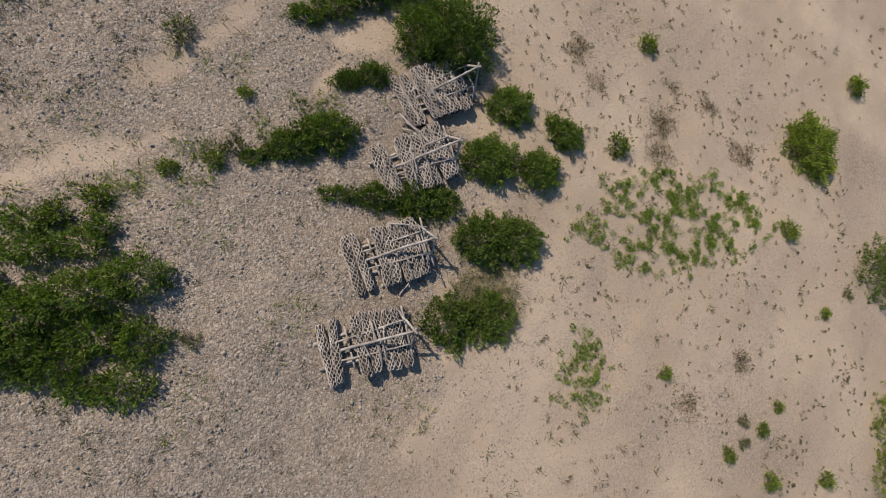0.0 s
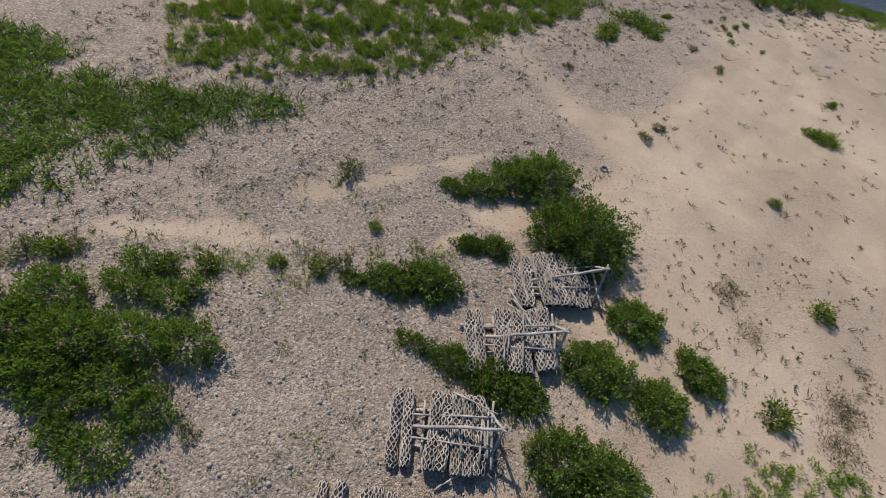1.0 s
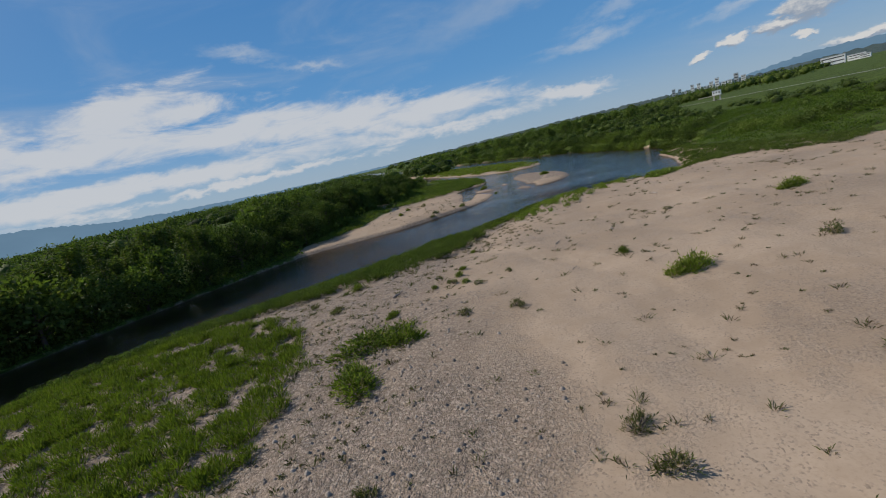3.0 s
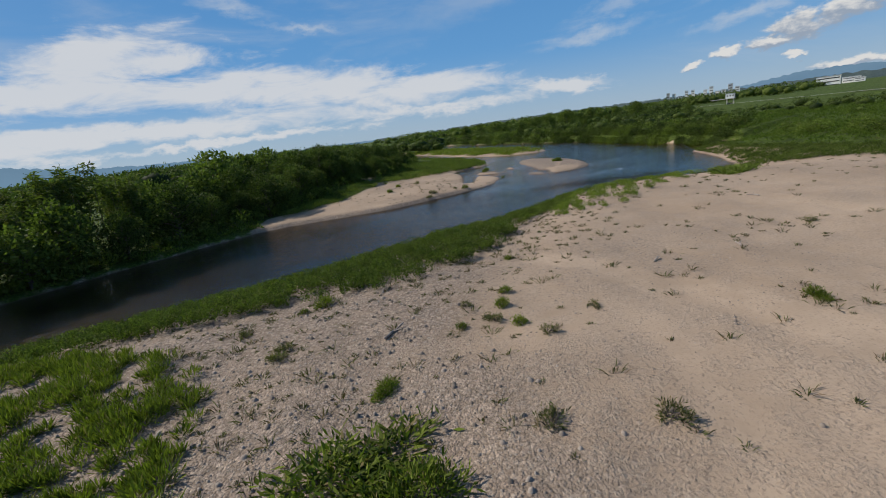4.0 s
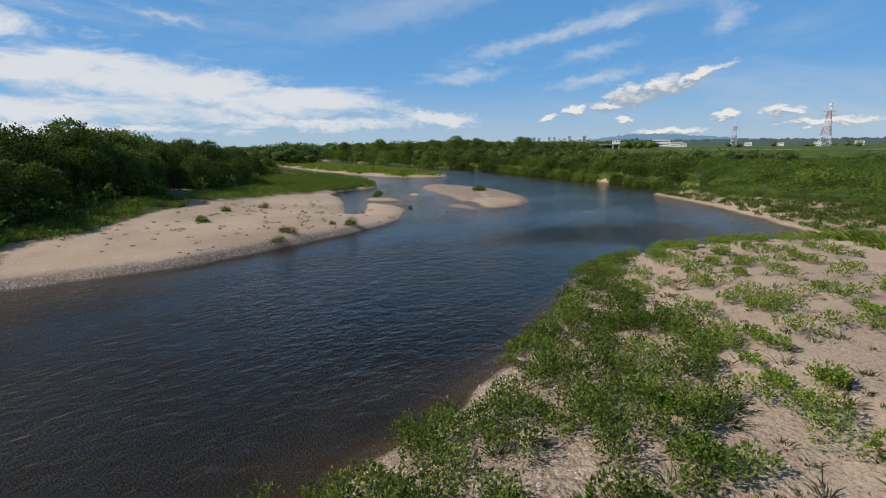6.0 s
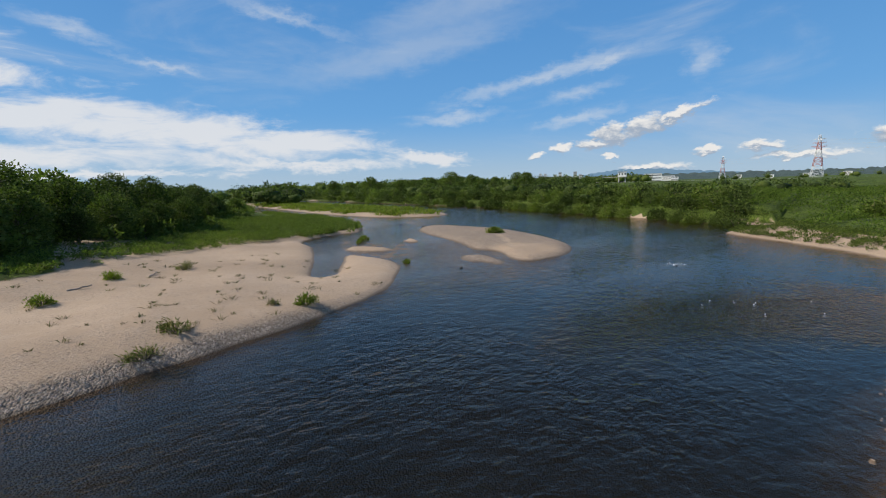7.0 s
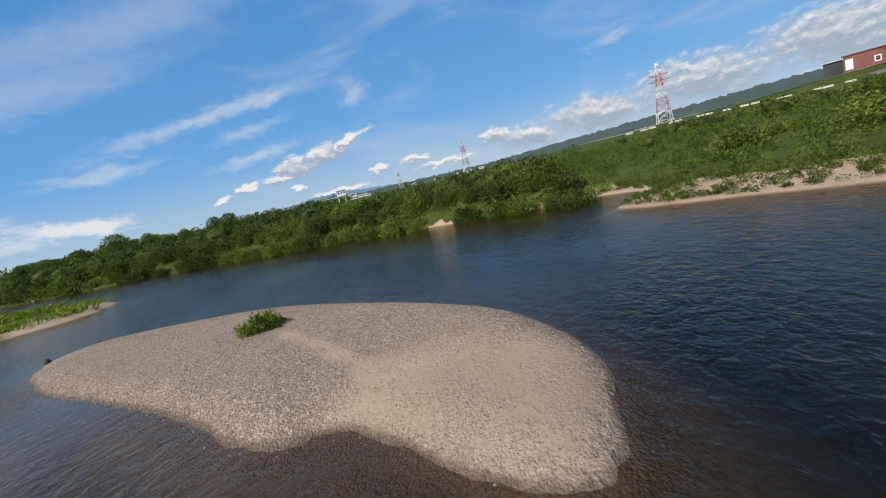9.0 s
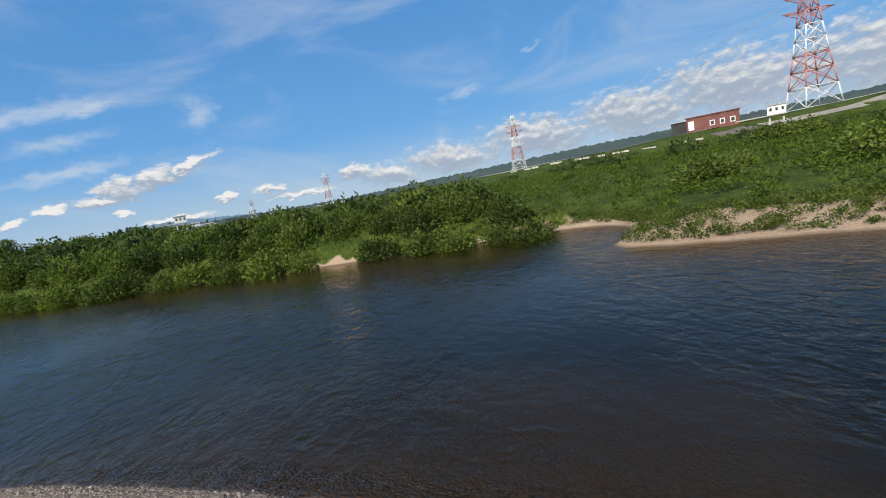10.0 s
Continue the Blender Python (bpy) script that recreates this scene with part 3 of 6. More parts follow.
def height(x, y):
    x, y = np.asarray(x, float), np.asarray(y, float)
    wob = 0.35 * bump_field(x, y, 0.55) + 0.2 * bump_field(x, y, 1.7, 2.0)
    s_bar, s_wood = signed(BAR, x, y) + wob, np.minimum(signed(WOOD, x, y), -signed(INLET, x, y)) + wob * 0.5
    s_isl = np.maximum.reduce([signed(p, x, y) for p in (ISLAND, SHOAL_B, SHOAL_C)]) + wob * 0.2 - 0.1
    s_low = signed(SHOAL, x, y) + wob * 0.3
    s_far = signed(FAR_BAR, x, y) + wob
    near = np.maximum.reduce([s_bar, s_wood, s_isl, s_low, s_far])
    shallow = ease(signed(SHALLOW, x, y), -5.0, 3.0)
    wet = WATER_Z - (1.25 + 0.25 * ease(x, -15, 22) - 1.22 * shallow * ease(x, -15, 22) + 1.0 * ease(26 - np.hypot(x - 55, y - 77), 0, 9)) * (1 - np.exp(np.minimum(near, 0) / (1.5 + 1.1 * ease(x, 0, 25) + 2.4 * shallow + 2.6 * ease(x, 66, 72) * ease(y, 86, 94))))
    land, c = right_side(x, y)
    crest = np.interp(y, [-160, -40, 0, 30, 60, 90, 240], [7.0, 7.0, 5.6, 4.4, 3.4, 3.0, 3.4])
    levee = (crest - 0.9) * ease(28.0 - np.abs(c), 0.0, 24.0) + 0.5 * ease(land, 2, 18)
    levee = np.where((land > 0) & (x > 60), levee, 0.0)
    dunes = 0.22 * bump_field(x, y, 0.16, 1.0) + 0.15 * bump_field(x, y, 0.5, 3.0) + 0.04 * bump_field(x, y, 1.9, 1.0)
    dunes = dunes - 0.35 * ease(bump_field(x + 0.4 * y, y - 0.4 * x, 0.11, 5.0), 0.25, 0.7) * ease(12 - x, 0, 14) * ease(x + 40, 0, 30)
    top = 2.0 + dunes * ease(s_bar, 1, 8) + 0.5 * ease(x - 66, 0, 25)
    z_bar = WATER_Z + top * (1 - np.exp(-np.maximum(s_bar, 0) / (4.5 + 3.0 * ease(x, 66, 76)))) + levee
    z_bar = np.where((land > 0) & (y > 84), WATER_Z + 2.6 * (1 - np.exp(-np.maximum(s_bar, 0) / 2.0)) + levee * ease(land, 0, 8), z_bar)
    z_wood = WATER_Z + (0.7 - 0.38 * ease(x, 37, 47)) * (1 - np.exp(-np.maximum(s_wood, 0) / 0.55)) + 0.2 * ease(s_wood, 1, 6) + 1.6 * ease(s_wood, 9, 28) + 0.12 * bump_field(x, y, 0.4) * ease(s_wood, 1, 4)
    z_isl = WATER_Z + 0.42 * (1 - np.exp(-np.maximum(s_isl, 0) / 0.5)) + 0.06 * bump_field(x, y, 0.6)* ease(s_isl, 0.4, 2)
    z_low = WATER_Z + 0.22 * (1 - np.exp(-np.maximum(s_low, 0) / 0.7))
    z_far = WATER_Z + 0.9 * (1 - np.exp(-np.maximum(s_far, 0) / 3.0))
    z = wet
    flat = ease(signed(WET_FLAT, x, y), -1.2, 0.6)
    z = np.maximum(z, WATER_Z - 0.40 + flat * (0.39 + 0.055 * bump_field(x, y, 1.1, 1.0) + 0.03 * bump_field(x, y, 3.1)) + (flat < 0.02) * -9)
    bank = ease(signed(SUNK_SAND, x, y), -0.8, 0.5)
    z = np.maximum(z, WATER_Z - 0.40 + bank * 0.33 + (bank < 0.02) * -9)
    for s, v in ((s_far, z_far), (s_low, z_low), (s_isl, z_isl), (s_wood, z_wood), (s_bar, z_bar)):
        z = np.where(s > 0, np.maximum(v, z), z)
    return z


def z_at(x, y):
    return float(height(np.array([x]), np.array([y]))[0])


def graded(lo, hi, step, far):
    mid = np.arange(lo, hi + step / 2, step)
    g = np.cumsum(step * 1.16 ** np.arange(1, 60))
    a, b = lo - g[g < lo + far][::-1], hi + g[g < far - hi]
    return np.concatenate([[-far], a, mid, b, [far]])


SAND_TONGUES = [([(-16, 4.5), (-12.5, 6.2), (-10.5, 7.4), (-7.3, 8.6)], 1.0), ([(-9, 11.5), (-6.5, 13.5), (-4.8, 15.5), (-2.5, 18), (-0.5, 20)], 1.0),
                ([(0.6, 15), (3.5, 16.5), (7.5, 20.5), (9, 24), (15.7, 29.3), (22, 34)], 1.1), ([(-0.6, 11.8), (0.5, 13.8)], 0.7), ([(4.5, -6.8), (6.8, -4.2), (6.5, 2)], 1.0), ([(10.1, 21.9), (12, 25.3), (15, 29), (17.4, 32.6), (22, 41), (21, 54)], 1.3), ([(3.4, 26.8), (7, 28), (10.8, 31.3), (12.7, 37.4), (18.5, 44.4)], 0.9)]


def gravel_share(x, y):
    """How much of the ground is gravel rather than sand."""
    edge = np.interp(y, [-20, 0, 12, 30, 47, 58, 75], [6, 6, 5, 6.5, 11, 22, 45]) + 3.0 * bump_field(x, y, 0.2)
    gravel = 0.30 + 0.62 * ease(edge - x, -4, 5) + 0.28 * bump_field(x, y, 0.19, 2.0)
    streak = ease(bump_field(x * 0.5 + 0.9 * y, (y * 0.5 - x * 0.25) * 0.4, 0.33, 4.0), 0.15, 0.6)
    gravel = gravel - 0.5 * streak * ease(y, 4, 12) * ease(40 - y, 0, 10)
    for tongue, half in SAND_TONGUES:
        gravel = gravel - 0.8 * ease(half - line_dist(np.array(tongue), x, y, False) + 0.7 * bump_field(x, y, 0.9, 1.0), 0.0, 1.1)
    isl = np.maximum(signed(ISLAND, x, y), signed(SHOAL, x, y))
    gravel = np.where(isl > -1, 0.26 + 0.2 * bump_field(x, y, 0.35, 1.0) + 0.35 * ease(0.6 - isl, 0, 0.6) + 0.5 * ease(np.hypot(x - 64.0, y - 98.0), 2.5, 5.0)
                      - 0.8 * ease(0.6 - line_dist(np.array([(72.0, 106.2), (69.0, 103.0), (66.0, 100.2)]), x, y, False) + 0.4 * bump_field(x, y, 1.1), 0, 0.8), gravel)
    wood = signed(WOOD, x, y)
    gravel = np.where(wood > -0.5, 0.25 + 0.6 * ease(1.1 - wood, 0, 0.8) * (1 - 0.75 * ease(x, 38, 46)) + 0.2 * bump_field(x, y, 0.4), gravel)
    return gravel


def build_ground():
    xs, ys = graded(-40.0, 104.0, 0.5, 4600.0), graded(-14.0, 128.0, 0.5, 4600.0)
    X, Y = np.meshgrid(xs, ys)
    Z = height(X, Y)
    i = np.arange(X.size).reshape(X.shape)
    f = np.stack([i[:-1, :-1], i[:-1, 1:], i[1:, 1:], i[1:, :-1]], -1).reshape(-1, 4)
    me = smooth(mesh_from("ground", np.stack([X, Y, Z], -1).reshape(-1, 3), f))
    x, y = X.ravel(), Y.ravel()
    gravel = gravel_share(x, y)
    wood = signed(WOOD, x, y)
    land, c = right_side(x, y)
    veg = np.maximum.reduce([signed(p, x, y) for p in (FIELD, MASS, MARGIN)])
    green = 0.22 * ease(veg, -0.5, 2.0)
    green = np.maximum(green, ease(land, -1.5, 1.0) * (x > 60))
    lv = np.interp(x, [-60, 9, 12, 25, 36, 57, 66], [-2.0, -2.0, 3.0, 11, 20, 3, 0])
    green = np.maximum(green, ease(wood - lv, 0, 4))
    green = np.where(signed(LEDGE, x, y) > 0, 0.0, green)
    far = signed(FAR_BAR, x, y)
    green = np.maximum(green, 0.75 * ease(far, 2, 5))
    green = np.where(np.maximum(np.abs(x), np.abs(y)) > 300, 1.0, green)
    for k, v in (("gravel", gravel), ("green", green)):
        me.attributes.new(k, "FLOAT", "POINT").data.foreach_set("value", np.clip(v, 0, 1).astype(np.float32))
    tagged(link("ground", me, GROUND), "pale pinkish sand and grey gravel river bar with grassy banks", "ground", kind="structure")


build_ground()
water_mesh = mesh_from("water", [(-4500, -4500, WATER_Z), (4500, -4500, WATER_Z), (4500, 4500, WATER_Z), (-4500, 4500, WATER_Z)], [(0, 1, 2, 3)])
tagged(link("water", water_mesh, WATER), "dark rippled shallow river water reflecting the sky", "river", kind="structure")


# ---- plants ----
def dome_points(rng, n, lobes, shell=0.55):
    """Points in mounds (x, y, rx, ry, h), thick towards their skins, with the outward way."""
    w = np.array([l[2] * l[3] for l in lobes])
    pick = rng.choice(len(lobes), n, p=w / w.sum())
    L = np.array(lobes)[pick]
    d = unit(rng.normal(size=(n, 3)))
    d[:, 2] = np.abs(d[:, 2]) * 0.95
    r = shell + (1 - shell) * rng.random(n) ** 0.6 + 0.22 * (rng.random(n) < 0.16) * rng.random(n)
    lump = 1 + 0.20 * np.sin(d[:, 0] * 6 + pick) * np.cos(d[:, 1] * 7 + pick * 2.0) + 0.14 * np.sin(d[:, 2] * 9 + d[:, 0] * 11 + d[:, 1] * 5)
    p = d * (r * lump)[:, None] * np.stack([L[:, 2], L[:, 3], L[:, 4]], 1) + np.stack([L[:, 0], L[:, 1], np.zeros(n)], 1)
    return p, unit(d / np.stack([L[:, 2], L[:, 3], L[:, 4]], 1))


def bush_meshes(seed, lobes, n, length, width):
    """Leaf sprays in small clusters over the mounds, and bare limbs inside."""
    rng = np.random.default_rng(seed)
    per = 12
    p, out = dome_points(rng, n // per, lobes)
    k = np.repeat(np.arange(len(p)), per)
    m = len(k)
    spray = length * (0.5 + 0.7 * rng.random(len(p)))
    base = p[k] + rng.normal(size=(m, 3)) * (0.42 * spray[k])[:, None]
    base[:, 2] = np.maximum(base[:, 2], 0.02)
    way = unit(out[k] * 0.75 + np.array([0, 0, 0.4]) + rng.normal(scale=0.55, size=(m, 3)))
    s = length * 0.62 * (0.6 + 0.8 * rng.random(m))
    crown = mesh_from("foliage", *leaves(rng, base, way, s, width * 1.5 * (0.7 + 0.6 * rng.random(m))))
    limbs = []
    for l in lobes:
        stems = []
        for k in range(7):
            a = rng.random() * 6.28
            e = np.array([l[0] + math.cos(a) * l[2] * 0.75, l[1] + math.sin(a) * l[3] * 0.75, l[4] * (0.45 + 0.35 * rng.random())])
            b = np.array([l[0] + math.cos(a) * l[2] * 0.15, l[1] + math.sin(a) * l[3] * 0.15, -0.08])
            stems.append(tube([b, (b + e) / 2 + [0, 0, 0.12 * l[4]], e], [0.035, 0.024, 0.01], 5))
        limbs.append(mesh_from("branching", *merge(stems)))
    return crown, limbs


def bush(name, label, x, y, lobes, n, seed, leaf=LEAF_BUSH, length=0.25, width=0.046, group="", category="bush", turn=0.0):
    e = thing(name, label, category, group, pose(x, y, z_at(x, y), 0, 0, turn))
    crown, limbs = bush_meshes(seed, lobes, n, length, width)
    link("foliage", crown, leaf, e)
    for me in limbs:
        link("branching", me, BARK, e)
    return e


G = "bushes round the timber cribs"
bush("round_willow_bush", "large dense round green bush beside the timber cribs", 6.3, 16.2, [(0, 0, 2.7, 2.5, 2.5), (0.8, -0.6, 2.2, 2.0, 2.1), (-1.2, -0.5, 1.7, 1.7, 1.7)], 20400, 1, group=G)
bush("long_bush", "long dark green leafy bush growing on the gravel", 2.0, 18.2, [(1.2, 1.3, 2.0, 1.7, 1.9), (-0.3, 0.3, 1.7, 1.3, 1.5), (-2.0, -1.2, 1.3, 0.9, 0.9), (-3.4, -2.2, 1.0, 0.6, 0.55)], 16320, 2, group=G)
bush("low_long_bush", "low long green bush on a gravel ridge", -0.9, 9.0, [(0.9, 0.5, 1.6, 1.0, 1.0), (-0.9, -0.4, 1.3, 0.8, 0.8), (-2.6, -1.2, 0.8, 0.5, 0.45)], 9520, 3, group=G)
bush("small_bush", "small green bush on gravel behind the cribs", 1.7, 12.9, [(0.6, 0.2, 0.9, 0.6, 0.6), (-0.7, -0.3, 0.8, 0.5, 0.4)], 3536, 4, group=G)
bush("low_bush", "low green bush overgrowing a timber crib", 3.6, 6.1, [(1.4, 0, 1.5, 1.1, 0.8), (-0.6, 0.1, 1.5, 0.7, 0.6), (-2.8, 0.1, 1.2, 0.4, 0.4), (2.8, -0.1, 0.9, 0.9, 0.6)], 10200, 5, group=G)
bush("rounded_bush", "rounded mid-green bush standing in sand", 10.3, 12.2, [(0, 0, 1.35, 1.1, 0.95)], 5712, 6, group=G)
bush("rounded_bush", "small rounded green bush standing in sand", 14.1, 10.8, [(0, 0, 1.1, 1.0, 0.8), (-0.7, 0.8, 0.6, 0.5, 0.4)], 4080, 7, group=G)
bush("rounded_bush", "rounded dark green bush beside a timber crib", 9.0, 8.8, [(0, 0, 1.6, 1.3, 1.0)], 7072, 8, group=G)
bush("rounded_bush", "rounded mid-green bush standing in sand", 12.2, 8.5, [(0, 0, 1.25, 1.15, 0.85)], 5168, 9, group=G)
bush("broad_bush", "broad dense green bush beside the timber cribs", 9.6, 4.2, [(-0.9, 0, 1.7, 1.5, 1.0), (1.1, 0, 1.5, 1.4, 0.95)], 12240, 10, group=G)
bush("sparse_bush", "broad pale green bush with dry grass at its edge", 7.9, -0.2, [(-1.3, -0.2, 1.5, 1.5, 0.8), (1.0, 0.1, 1.6, 1.5, 0.75)], 11050, 11, LEAF_BUSH, group=G)
bush("dense_thicket", "dense dark green thicket of bushes on gravel", -9.9, 0.8, [(1.8, 0.9, 1.6, 1.0, 1.2), (-0.3, 0.1, 2.0, 1.1, 1.4), (-2.2, -0.8, 1.8, 1.2, 1.2), (0.6, -1.6, 1.5, 1.0, 0.9), (2.3, -2.0, 1.2, 1.0, 0.75), (1.8, -3.9, 1.3, 0.9, 0.6),
      (-2.2, 2.0, 1.2, 0.7, 0.8), (-0.3, 2.3, 1.1, 0.7, 0.8), (0.2, 3.2, 0.7, 0.5, 0.6), (-2.6, 3.3, 1.0, 0.6, 0.6), (-3.6, -2.6, 1.2, 0.9, 0.8), (-4.6, 0.3, 1.5, 1.2, 1.0), (-2.4, -2.4, 1.5, 1.1, 0.9), (-4.6, -1.5, 1.5, 1.2, 1.0), (-0.9, -2.9, 1.3, 0.9, 0.7), (0.2, -3.8, 0.9, 0.6, 0.4)], 35360, 12, group=G)
bush("rounded_bush", "round bright green grassy bush alone on sand", 34.6, 12.2, [(0, 0, 2.1, 2.3, 1.1)], 9520, 13, LEAF_GRASS, 0.34, 0.045, group="bushes on the sand")
bush("rounded_bush", "green bush at the edge of the sand", 39.6, 3.0, [(0, 0, 2.0, 2.4, 1.0), (1.5, 1, 1.6, 1.6, 0.9)], 4800, 14, group="bushes on the sand")
bush("long_bush", "long green bush at the edge of the sand", 38.4, -8.0, [(0, 0, 1.4, 2.6, 0.9), (-0.6, -3.2, 1.3, 1.8, 0.8)], 4800, 15, LEAF_GRASS, group="bushes on the sand")

# lone shrubs on the sand, copied from three made once
shrub_a = bush("shrub", "small round dark green shrub alone on sand", 22.3, 35.9, [(0.1, 0, 1.05, 0.6, 0.55), (-1.0, 0.2, 0.6, 0.35, 0.25)], 1500, 20, LEAF_GRASS, 0.42, 0.036, group="shrubs on the bar")
shrub_b = bush("shrub", "small bright green tuft of weeds on sand", 18.3, 26.1, [(0, 0, 0.38, 0.34, 0.34)], 560, 21, LEAF_GRASS, 0.2, 0.028, group="shrubs on the bar")
shrub_c = bush("shrub", "small dull green shrub on gravel", 9.6, 29.3, [(0, 0, 0.42, 0.36, 0.36), (0.4, 0.1, 0.22, 0.2, 0.2)], 380, 22, LEAF_SCRUB, 0.24, 0.024, group="shrubs on the bar")
for k, (x, y, s, src) in enumerate([
        (42.8, 40.4, 1.0, shrub_a), (23.7, 41.7, 0.4, shrub_a), (9.0, 27.5, 1.1, shrub_c), (5.6, 44.0, 1.9, shrub_a), (3.6, 39.9, 1.3, shrub_a), (7.2, 42.6, 1.0, shrub_a), (8.3, 46.9, 0.7, shrub_a), (1.9, 32.6, 0.8, shrub_c),
        (20.6, 18.0, 1.6, shrub_b), (40.5, 18.0, 2.0, shrub_b), (31.4, 5.8, 1.7, shrub_b), (20.3, -3.5, 1.0, shrub_b), (28.9, -5.9, 0.9, shrub_b), (26.0, -6.6, 0.9, shrub_c), (27.3, -7.2, 1.1, shrub_b),
        (24.5, -8.5, 1.1, shrub_b), (25.6, -7.9, 0.9, shrub_c), (17.9, 10.6, 1.8, shrub_b), (-9.9, 5.3, 1.5, shrub_b), (-7.2, 6.9, 1.1, shrub_b), (-7.3, 14.2, 1.6, shrub_c), (-4.1, 11.2, 0.9, shrub_b), (-18.2, 1.1, 1.2, shrub_b), (-17.3, 2.0, 1.4, shrub_c), (-16.3, 2.8, 1.5, shrub_b), (-15.6, 3.4, 1.1, shrub_c), (-11.4, 4.4, 1.5, shrub_b),
        (-17.5, -1.3, 1.3, shrub_b), (-16.4, -0.6, 1.6, shrub_c), (-15.3, -0.1, 1.4, shrub_b), (-15.8, -4.2, 0.85, shrub_a), (-14.2, -3.6, 1.7, shrub_c), (-13.9, -5.4, 1.4, shrub_b), (-14.9, -2.3, 1.6, shrub_b),
        (-5.2, 7.5, 1.2, shrub_b), (-4.4, 8.4, 1.3, shrub_c), (-4.0, -10.8, 1.3, shrub_c), (-2.3, -10.2, 1.6, shrub_b), (-1.3, -10.9, 1.5, shrub_c), (-0.2, -10.7, 1.4, shrub_b), (-5.2, -9.9, 1.1, shrub_c),
        (34.0, 0.1, 1.0, shrub_b), (36.2, 1.5, 0.9, shrub_c), (32.4, -10.7, 1.3, shrub_b), (27.6, -10.3, 1.3, shrub_b), (-5.5, -1.2, 0.9, shrub_c), (30.2, 32.7, 1.2, shrub_c), (13.7, 40.8, 0.9, shrub_c),
        (15.9, 50.6, 1.1, shrub_b), (14.9, 49.5, 1.3, shrub_b), (13.9, 48.6, 1.3, shrub_c), (14.4, 47.7, 1.2, shrub_b), (17.7, 47.0, 0.9, shrub_c), (14.5, 46.2, 1.1, shrub_c), (8.9, 56.9, 1.9, shrub_b),
        (4.9, 55.8, 1.1, shrub_c), (6.2, 52.6, 1.3, shrub_c), (12.5, 49.0, 0.9, shrub_b), (13.7, 50.7, 0.9, shrub_c), (7.8, 56.8, 0.9, shrub_b), (19.8, 55.5, 0.9, shrub_b), (5.8, 51.8, 1.4, shrub_c),
        (32.5, 104.8, 1.2, shrub_b), (36.2, 109.6, 1.2, shrub_b), (42.0, 95.9, 1.25, shrub_b), (40.6, 96.7, 0.7, shrub_c), (36.0, 95.4, 1.3, shrub_c), (34.6, 94.1, 1.1, shrub_c), (40.8, 111.4, 1.3, shrub_c),
        (35.2, 46.7, 1.2, shrub_c), (11.1, 42.4, 0.9, shrub_c), (73.2, 107.8, 1.7, shrub_b), (73.7, 107.6, 1.4, shrub_b), (72.8, 108.2, 1.3, shrub_b), (62.8, 119.7, 1.3, shrub_b), (61.4, 118.4, 1.1, shrub_b), (54.9, 102.9, 0.8, shrub_b),
        (60.3, 117.3, 0.7, shrub_b), (63.3, 128.4, 1.5, shrub_b)]):
    s = s * 0.6 if 44 < y < 60 else s
    c = copy_thing(src, pose(x, y, max(z_at(x, y), WATER_Z - 0.05), 0, 0, 67.0 * k))
    c.scale = (s, s, min(s, 0.85) if src is shrub_a else s)


def scatter(rng, n, x0, x1, y0, y1, mask):
    """Places in a box, kept with the chance that mask gives."""
    x, y = rng.uniform(x0, x1, n), rng.uniform(y0, y1, n)
    keep = rng.random(n) < mask(x, y)
    x, y = x[keep], y[keep]
    return x, y, height(x, y)


def tufts(rng, x, y, z, per, length, width, spread, lean=0.75, size=None):
    """Many clumps of blades as one mesh."""
    n = len(x)
    size = (0.6 + 0.8 * rng.random(n)) if size is None else size
    k = np.repeat(np.arange(n), per)
    m = len(k)
    off = rng.normal(scale=spread, size=(m, 3)) * [1, 1, 0] * size[k][:, None]
    base = np.stack([x[k], y[k], z[k] - 0.03], 1) + off
    way = unit(np.stack([off[:, 0] / spread * 0.35, off[:, 1] / spread * 0.35, np.ones(m)], 1) + rng.normal(scale=lean * 0.5, size=(m, 3)) * [1, 1, 0.2])
    return blades(rng, base, way, length * size[k] * (0.6 + 0.7 * rng.random(m)), width * (0.7 + 0.6 * rng.random(m)), 0.6)


def clumps(rng, x, y, z, per, radius, leaf, size=None):
    """Many low leafy mounds as one mesh."""
    n = len(x)
    size = (0.55 + 0.9 * rng.random(n)) if size is None else size
    k = np.repeat(np.arange(n), per)
    m = len(k)
    d = unit(rng.normal(size=(m, 3)))
    d[:, 2] = np.abs(d[:, 2])
    r = radius * size[k] * (0.45 + 0.6 * rng.random(m))
    base = np.stack([x[k], y[k], z[k] - 0.02], 1) + d * r[:, None] * [1, 1, 0.85]
    way = unit(d * 0.6 + [0, 0, 0.45] + rng.normal(scale=0.45, size=(m, 3)))
    return leaves(rng, base, way, leaf * (0.7 + 0.7 * rng.random(m)), leaf * 0.42 * (0.7 + 0.6 * rng.random(m)))


def mounds(rng, x, y, z, per, radius, high, length, width, size):
    """Grassy mounds that run together: fine blades over low domes."""
    k = np.repeat(np.arange(len(x)), per)
    m = len(k)
    d = unit(rng.normal(size=(m, 3)))
    d[:, 2] = np.abs(d[:, 2])
    r = (0.35 + 0.65 * rng.random(m) ** 0.6) * size[k]
    base = np.stack([x[k], y[k], z[k] - 0.04], 1) + d * r[:, None] * [radius, radius, high]
    way = unit(d * [0.5, 0.5, 0.2] + [0, 0, 0.75] + rng.normal(scale=0.33, size=(m, 3)))
    return leaves(rng, base, way, length * (0.6 + 0.7 * rng.random(m)), width * (0.7 + 0.6 * rng.random(m)))


